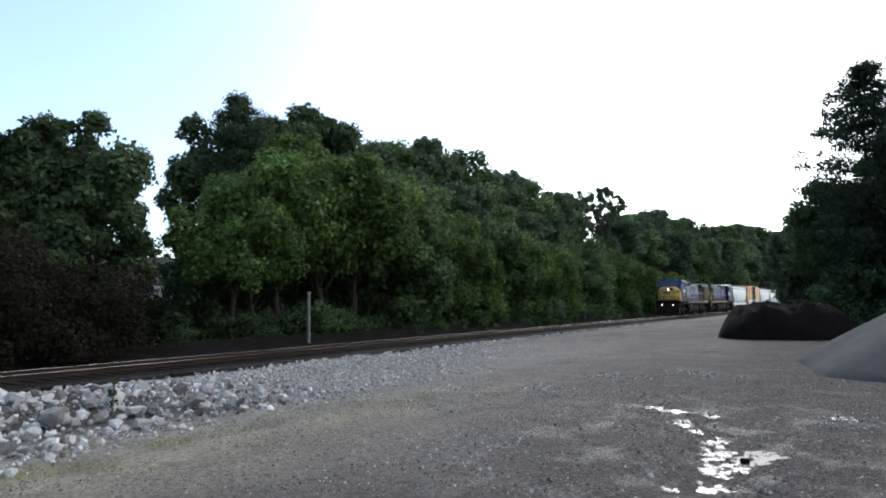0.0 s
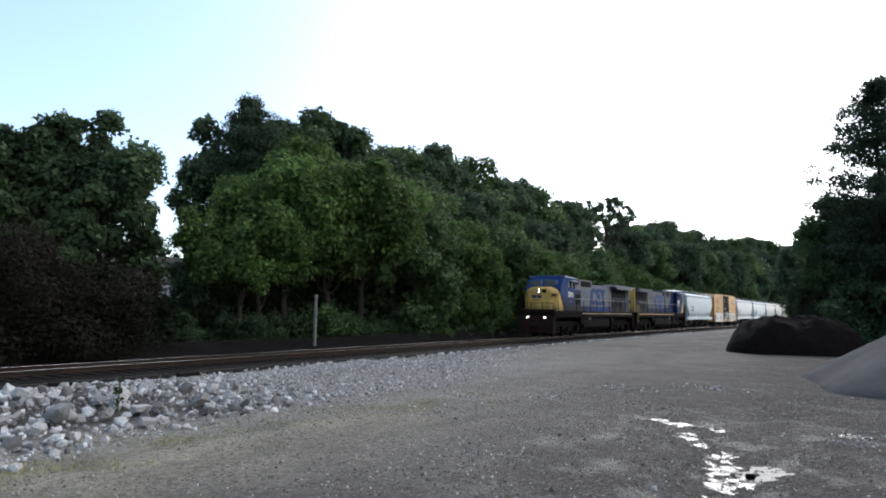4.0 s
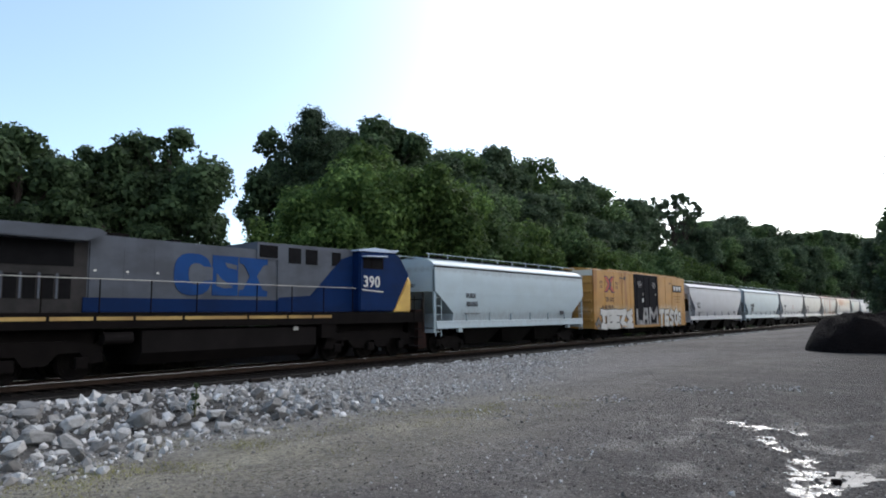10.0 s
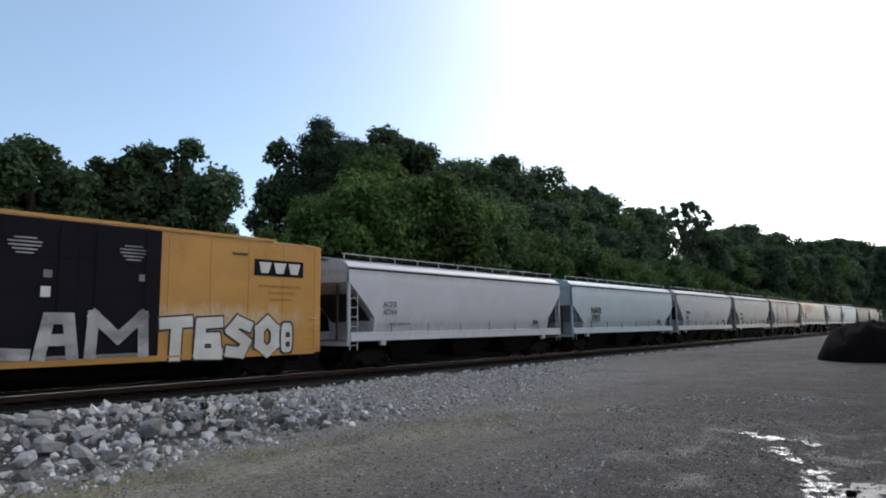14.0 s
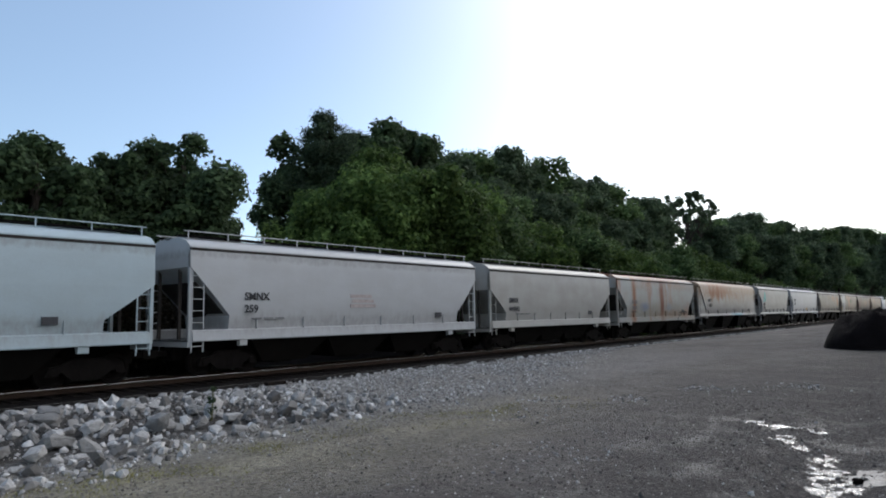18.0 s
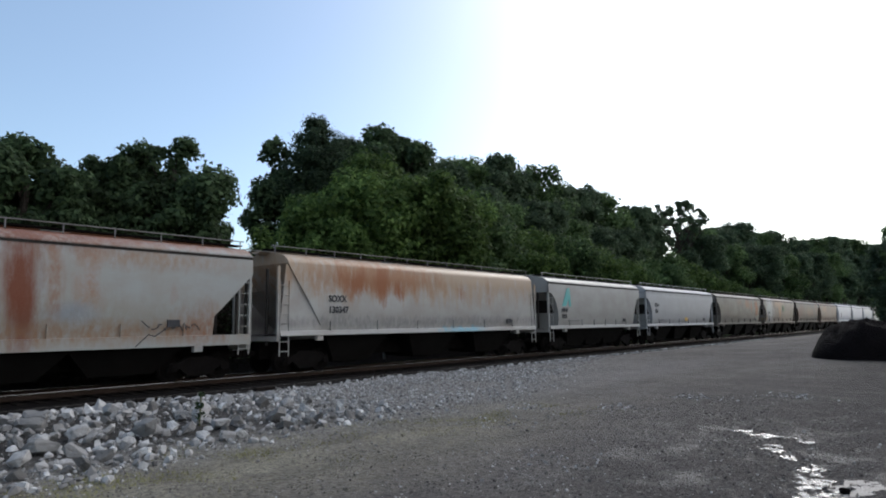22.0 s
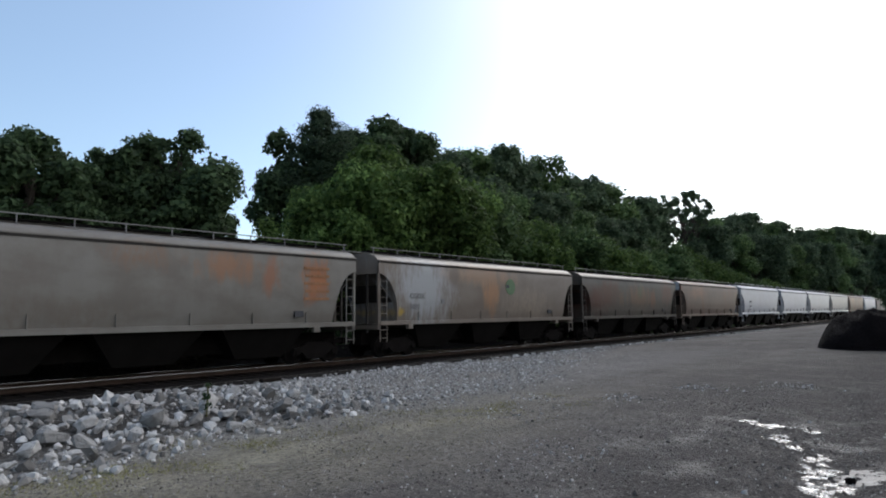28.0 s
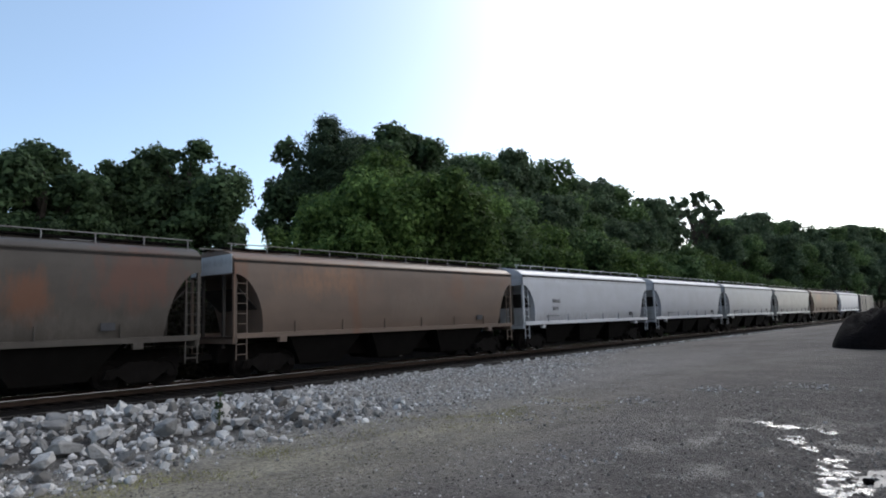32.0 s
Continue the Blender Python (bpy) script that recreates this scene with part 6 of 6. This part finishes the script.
def loco(offset, backwards, number, label):
    """A six-axle diesel, nose at y = 1.85; turned end for end when it runs backwards."""
    grey, blue = (OLD_GREY, NAVY) if backwards else (LOCO_GREY, LOCO_BLUE)
    car = thing("locomotive", label, "locomotive", "locomotives of the train")

    def fy(y):
        return y if not backwards else (22.7 - y if y >= 12 else 23.5 - y)

    def bx(name, rows, mat, parent=car, bevel=0.0, words=""):
        return part(name, boxes(*[(a, b, min(fy(c), fy(d)), max(fy(c), fy(d)), e, f) for a, b, c, d, e, f in rows], bevel=bevel), mat, parent, words)

    def sect(name, outline, x0, x1, mat, words="", parent=car):
        return part(name, prism(bmesh.new(), [(fy(a), b) for a, b in outline], x0, x1), mat, parent, words)

    def sect_bevel(name, outline, half, mat, r=0.08, words=""):
        bm = prism(bmesh.new(), [(fy(a), b) for a, b in outline], -half, half)
        bmesh.ops.recalc_face_normals(bm, faces=bm.faces)
        bmesh.ops.bevel(bm, geom=list(bm.edges), offset=r, segments=2, affect="EDGES")
        return part(name, bm, mat, car, words)

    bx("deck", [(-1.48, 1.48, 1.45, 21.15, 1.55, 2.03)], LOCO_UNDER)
    rng = np.random.default_rng(5)
    for s in (-1, 1):
        a = 7.2
        while a < 20.4:
            w = rng.uniform(0.7, 1.7)
            bx("sill_stripe", [(s * 1.48 - 0.01, s * 1.48 + 0.012, a, min(a + w, 20.5), 1.80, 1.91)], STRIPE_GOLD if backwards else STRIPE)
            a += w + 0.10
    # nose: flat face, chamfered corners, lower at the sides
    bm = bmesh.new()
    rings = []
    for z, f, side, fw, sw, b in ((2.04, 1.85, 2.3, 0.95, 1.45, 3.50), (3.50, 1.85, 2.3, 0.95, 1.45, 2.52), (3.70, 1.90, 2.33, 0.84, 1.28, 2.45), (3.92, 2.02, 2.36, 0.55, 0.86, 2.40)):
        rings.append([(fw, fy(f), z), (sw, fy(side), z), (sw, fy(b), z), (-sw, fy(b), z), (-sw, fy(side), z), (-fw, fy(f), z)])
    loft(bm, rings)
    bmesh.ops.recalc_face_normals(bm, faces=bm.faces)
    bmesh.ops.bevel(bm, geom=list(bm.edges), offset=0.05, segments=2, affect="EDGES")
    part("nose", bm, LOCO_YELLOW, car, "yellow nose")
    sect_bevel("cab", [(2.42, 3.75), (3.46, 2.06), (5.65, 2.06), (5.65, 4.66), (3.45, 4.76), (3.05, 4.55)], 1.50, blue, 0.06, "blue cab")
    sect_bevel("cab_roof", [(3.25, 4.74), (5.7, 4.66), (5.7, 4.74), (4.5, 4.90), (3.4, 4.86)], 1.32, blue if not backwards else PALE_SHADE, 0.03)
    bx("windshield", [(-1.15, -0.15, 2.56, 2.90, 4.02, 4.44), (0.15, 1.15, 2.56, 2.90, 4.02, 4.44)], GLASS)
    for s in (-1, 1):
        bx("side_window", [(s * 1.5 - 0.02, s * 1.5 + 0.012, 4.20, 4.90, 3.92, 4.40), (s * 1.5 - 0.02, s * 1.5 + 0.012, 4.98, 5.45, 3.92, 4.40)], DARK_GRILLE)
        bx("window_post", [(s * 1.5 - 0.02, s * 1.5 + 0.02, 4.20, 4.30, 3.95, 4.42), (s * 1.5 - 0.02, s * 1.5 + 0.02, 4.90, 4.98, 3.92, 4.40)], LOCO_UNDER if backwards else NUMBER_WHITE)
        part("roof_edge", prism(bmesh.new(), [(fy(3.2), 4.86), (fy(5.75), 4.72), (fy(5.75), 4.66), (fy(3.4), 4.72)], s * 1.08, s * 1.56), PALE_SHADE, car, "pale edge of the cab roof")
        part("sunshade", prism(bmesh.new(), [(fy(4.2), 4.46), (fy(5.5), 4.42), (fy(5.5), 4.47), (fy(4.2), 4.53)], s * 1.48, s * 1.80), PALE_SHADE, car, "pale sunshade over the cab window")
    # equipment cab behind it, then the engine hood
    sect("equipment_cab", [(5.65, 2.04), (5.65, 4.74), (10.55, 4.70), (10.55, 4.06), (9.6, 4.06), (9.6, 2.04)], -1.06, 1.06, grey, "grey equipment cab")
    sect("lower_blue", [(5.66, 2.05), (5.66, 4.1), (6.6, 3.85), (7.9, 3.80), (7.9, 2.05)] if not backwards else [(5.66, 2.05), (5.66, 4.5), (6.3, 4.3), (8.0, 2.7), (9.55, 2.6), (9.55, 2.05)], -1.085, 1.085, blue)
    for s in (-1, 1):
        for a, b, c, d in ((5.72, 6.45, 4.26, 4.68), (6.72, 7.45, 4.26, 4.68), (7.9, 10.3, 4.14, 4.62)) if not backwards else ((6.35, 6.85, 3.98, 4.55), (7.63, 8.25, 3.96, 4.57), (8.48, 9.10, 3.96, 4.58), (9.62, 10.45, 4.12, 4.60)):
            bx("vent_window", [(s * 1.06 - 0.02, s * 1.06 + 0.015, a, b, c, d)], DARK_GRILLE)
        if not backwards:
            bx("vent_bar", [(s * 1.06, s * 1.06 + 0.022, 5.72, 7.6, 4.45, 4.49)], grey)
            bx("dark_door", [(s * 1.085 - 0.02, s * 1.085 + 0.012, 6.65, 7.7, 2.62, 3.45)], DARK_GRILLE)
    sect_bevel("engine_hood", [(9.5, 2.04), (9.5, 4.40), (15.8, 4.46), (15.8, 2.04)], 1.0, grey, 0.05)
    bx("hood_band", [(-1.012, 1.012, 9.6, 15.9, 2.05, 2.50), (-1.072, 1.072, 7.9, 9.6, 2.05, 2.50)], blue)
    for s in (-1, 1):
        for i in range(6):
            y = 9.75 + 1.0 * i
            bx("hood_door", [(s * 1.0 - 0.01, s * 1.0 + 0.006, y + 0.03, y + 0.96, 2.58, 4.10)], grey)
            bx("door_latch", [(s * 1.0, s * 1.0 + 0.02, y + 0.80, y + 0.88, 3.3, 3.36)], NUMBER_WHITE)
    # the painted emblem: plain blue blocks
    y0 = 10.25 if not backwards else 9.65

    def emblem(out, mat=LOCO_BLUE, x=1.024):
        plate("emblem_block", [(y0 + a, b + 0.03) for a, b in out], x, mat, car)

    emblem(blob(0.72, 3.32, 1.42, 1.46, 0, 18, 0.75))
    emblem(blob(0.85, 3.34, 0.62, 0.74, 0, 14, 0.75), grey, 1.036)
    emblem([(0.95, 3.10), (1.46, 3.14), (1.46, 3.60), (0.95, 3.62)], grey, 1.038)
    emblem([(1.45, 4.04), (2.50, 4.04), (2.50, 2.60), (1.45, 2.60)])
    emblem([(1.62, 3.40), (1.80, 3.22), (2.30, 2.90), (1.95, 2.86), (1.62, 2.95)], grey, 1.036)
    emblem([(1.95, 3.80), (2.44, 3.72), (2.44, 3.56), (2.05, 3.62)], grey, 1.036)
    emblem([(2.55, 4.03), (3.80, 4.03), (3.80, 3.82), (3.58, 3.76), (3.32, 3.34), (3.58, 2.86), (3.80, 2.80), (3.80, 2.60), (2.55, 2.60), (2.55, 2.80), (2.75, 2.86), (3.0, 3.34), (2.75, 3.76), (2.55, 3.82)])
    # radiator end
    sect("radiator_hood", [(15.8, 2.04), (15.8, 4.3), (20.6, 4.3), (20.6, 2.04)], -0.96, 0.96, RADIATOR, "grimy radiator section")
    sect_bevel("radiator_wing", [(15.45, 4.44), (16.0, 4.16), (20.6, 4.16), (20.6, 4.54), (15.7, 4.58)], 1.52, grey, 0.03, "wide overhanging radiator roof")
    for s in (-1, 1):
        bx("radiator_screen", [(s * 0.96 - 0.02, s * 0.96 + 0.02, 16.2, 20.2, 3.42, 4.14)], DARK_GRILLE)
        for i in range(8):
            a = 16.25 + 0.48 * i
            bx("louvre", [(s * 0.96 - 0.02, s * 0.96 + 0.02, a, a + 0.32, 2.45, 3.16)], DARK_GRILLE)
            bx("louvre_post", [(s * 0.96 - 0.02, s * 0.96 + 0.03, a + 0.36, a + 0.42, 2.45, 3.2)], grey)
        bx("hood_post", [(s * 0.96, s * 0.96 + 0.06, 20.3, 20.6, 2.05, 4.16)], LOCO_YELLOW if backwards else grey)
    sect("end_cap", [(20.6, 2.04), (20.6, 4.56), (20.78, 4.50), (20.78, 2.04)], -1.12, 1.12, LOCO_YELLOW if backwards else grey, "yellow rear end of the hood" if backwards else "")
    bx("end_number_board", [(-0.30, -0.05, 20.78, 20.81, 3.55, 4.35)], DARK_GRILLE)
    bx("end_mark", [(-0.75, -0.30, 20.78, 20.82, 2.95, 3.3), (-0.22, 0.20, 20.78, 20.82, 2.95, 3.3), (0.28, 0.70, 20.78, 20.82, 2.95, 3.3)], EMBLEM_BLUE)
    bx("exhaust", [(-0.4, 0.4, 14.3, 15.3, 4.4, 4.62)], LOCO_UNDER)
    bx("horn", [(-0.3, 0.3, 12.4, 12.7, 4.46, 4.60)], LOCO_UNDER)
    # walkway rails
    for s in (-1, 1):
        x = s * 1.44
        posts = [6.0 + 1.6 * i for i in range(10)]
        part("handrail", rods(0.018, ((x, fy(5.8), 3.05), (x, fy(20.5), 3.05)), sides=5), RAIL_PAINT, car)
        for y in posts:
            part("rail_post", rods(0.022, ((x, fy(y), 2.03), (x, fy(y), 3.05)), sides=5), LOCO_UNDER, car)
        for a, b in ((1.5, 2.1), (20.6, 21.1)):
            for i in range(4):
                z = 0.42 + 0.40 * i
                bx("step", [(s * 1.18, s * 1.50, a, b, z, z + 0.04)], LOCO_UNDER if i % 2 else TANK)
            bx("step_well", [(s * 1.10, s * 1.18, a - 0.05, b + 0.05, 0.40, 2.03)], LOCO_UNDER)
            part("grab_rail", rods(0.022, ((s * 1.5, fy(a), 1.1), (s * 1.5, fy(a), 2.8)), ((s * 1.5, fy(b), 1.1), (s * 1.5, fy(b), 2.8)), sides=5), LOCO_YELLOW if a > 5 and backwards else LOCO_UNDER, car)
    # front
    sect("pilot", [(1.45, 0.30), (1.15, 0.36), (1.30, 1.30), (1.38, 1.66), (1.75, 1.66), (1.75, 0.30)], -1.45, 1.45, PILOT, "rusty snow plough pilot")
    sect("rear_pilot", [(21.05, 0.36), (21.2, 0.36), (21.2, 1.62), (20.95, 1.62)], -1.45, 1.45, PILOT)
    bx("front_rail", [(-1.4, 1.4, 1.40, 1.44, 2.62, 2.66), (-1.4, -1.35, 1.40, 1.44, 1.6, 2.66), (1.35, 1.4, 1.40, 1.44, 1.6, 2.66), (-0.5, -0.45, 1.40, 1.44, 1.6, 2.66), (0.45, 0.5, 1.40, 1.44, 1.6, 2.66)], LOCO_UNDER)
    bx("front_step", [(-1.4, 1.4, 1.42, 1.90, 1.95, 2.16)], PILOT)
    bx("nose_door", [(0.25, 0.85, 1.825, 1.87, 2.2, 3.40)], LOCO_YELLOW)
    bx("headlight_box", [(-0.10, 0.10, 1.80, 1.9, 3.42, 3.80)], DARK_GRILLE)
    bx("nose_number_board", [(0.26, 0.60, 1.80, 1.95, 3.44, 3.72)], DARK_GRILLE)
    bx("nose_mark", [(-0.62, -0.22, 1.835, 1.87, 3.02, 3.26), (-0.15, 0.22, 1.835, 1.87, 3.02, 3.26), (-0.55, 0.15, 1.835, 1.87, 2.84, 2.90)], EMBLEM_BLUE)
    part("grille_bars", boxes(*[(0.98, 1.4, min(fy(1.9), fy(2.2)), max(fy(1.9), fy(2.2)), 3.2 + 0.06 * i, 3.22 + 0.06 * i) for i in range(3)]), TANK, car)
    if not backwards:
        for x in (-0.72, 0.72):
            part("ditch_light", rods(0.055, ((x, 1.255, 1.52), (x, 1.285, 1.52)), sides=12), LAMP, car, "glowing ditch light")
        for z in (3.52, 3.70):
            part("headlight", rods(0.055, ((0, 1.785, z), (0, 1.81, z)), sides=12), LAMP, car, "glowing headlight")
    # below
    bm = bmesh.new()
    loft(bm, [[(x * 1.35, fy(y), z) for x, z in ((-1, 0.75), (-0.75, 0.38), (0.75, 0.38), (1, 0.75), (1, 1.46), (-1, 1.46))] for y in (7.9, 14.2)])
    part("fuel_tank", bm, TANK, car, "long dusty fuel tank")
    for s in (-1, 1):
        part("air_tank", rods(0.2, ((s * 1.25, fy(14.5), 1.25), (s * 1.25, fy(15.4), 1.25)), sides=12), TANK, car)
        bx("battery_box", [(s * 1.15, s * 1.45, 6.9, 7.7, 1.0, 1.55)], LOCO_UNDER)
        bx("jack_plate", [(s * 1.40, s * 1.47, 8.9, 9.1, 1.34, 1.48)], RAIL_PAINT)
    for yc in (4.7, 17.9):
        bogie = bx("bogie", [(-0.95, 0.95, yc - 2.4, yc + 2.4, 0.72, 1.56)], LOCO_UNDER)
        for s in (-1, 1):
            out = [(-2.6, 0.55), (-2.5, 1.05), (-1.6, 1.2), (1.6, 1.2), (2.5, 1.05), (2.6, 0.55), (2.2, 0.50), (1.9, 0.85), (1.3, 0.85), (1.0, 0.5), (0.4, 0.5), (0.2, 0.80), (-0.2, 0.80), (-0.4, 0.5), (-1.0, 0.5), (-1.3, 0.85), (-1.9, 0.85), (-2.2, 0.50)]
            part("side_frame", prism(bmesh.new(), [(fy(yc) + a, b) for a, b in out], s * 1.02, s * 1.20), LOCO_UNDER, bogie)
            for a in (-1.95, 0.0, 1.95):
                w = new("wheel", WHEEL)
                w.parent, w.location, w.scale = bogie, (s * 0.74, fy(yc) + a, 0.52), (1, 1.1, 1.1)
                part("axle_box", boxes((s * 1.18 - 0.06, s * 1.18 + 0.10, fy(yc) + a - 0.18, fy(yc) + a + 0.18, 0.38, 0.72), bevel=0.03), LOCO_UNDER, bogie)
                part("coil_spring", rods(0.09, ((s * 1.1, fy(yc) + a + 0.35, 0.6), (s * 1.1, fy(yc) + a + 0.35, 1.0)), sides=8), LOCO_UNDER, bogie)
    coupler(car, fy(1.4), 1 if backwards else -1)
    coupler(car, fy(21.15), -1 if backwards else 1)
    if not backwards:
        lettering("road_number", number, 0.62, 1.512, 3.98, 3.14, NUMBER_WHITE, car, bold=0.008, squeeze=0.94)
        part("lamp_spot", boxes((1.49, 1.52, 4.62, 4.72, 2.78, 2.86)), RAIL_PAINT, car)
    else:
        lettering("road_number", number, 0.70, 1.512, 18.05, 3.12, NUMBER_WHITE, car, bold=0.01)
        plate("number_underline", [(18.0, 3.02), (19.3, 2.95), (19.3, 2.90), (18.0, 2.97)], 1.512, NUMBER_WHITE, car)
    TRAIN.append((car, offset))
    return car


loco(134.5, False, "7890", "blue, grey and yellow diesel locomotive with lit headlights leading the train")
loco(155.4, True, "390", "navy and dull grey diesel locomotive running backwards, yellow hood end")


# ---- dark car at the tail of what is seen ----
def dark_car(offset):
    car = thing("dark_boxcar", "dark weathered boxcar with a pale roof, far down the train", "train car")
    dark = weathered("dark_car_paint", (0.05, 0.05, 0.055), (0.08, 0.07, 0.065), dirt_amount=0.4)
    part("body", boxes((-1.55, 1.55, 0, 16.5, 0.9, 4.3), bevel=0.03), dark, car)
    part("roof", loft(bmesh.new(), [[(1.58, y, 4.3), (0, y, 4.55), (-1.58, y, 4.3)] for y in (-0.03, 16.53)]), PALE_TOP, car)
    for s in (-1, 1):
        part("door", boxes((s * 1.55 - 0.02, s * 1.55 + 0.04, 6.6, 9.9, 1.0, 4.2)), dark, car)
        for i in range(9):
            part("side_post", boxes((s * 1.55 - 0.01, s * 1.55 + 0.03, 0.3 + 1.95 * i, 0.4 + 1.95 * i, 0.95, 4.25)), dark, car)
    part("underframe", boxes((-0.5, 0.5, 0.2, 16.3, 0.62, 0.9)), BLACK, car)
    for end, d in ((0.0, 1), (16.5, -1)):
        coupler(car, end, -d)
        truck(car, end + d * 2.2)
    TRAIN.append((car, offset))


dark_car(543.4)


# ---- what moves ----
def motions():
    for car, offset in TRAIN:
        walk(car, [(t, pose(XT, offset - s, ZR)) for t, s in WAY])


motions()
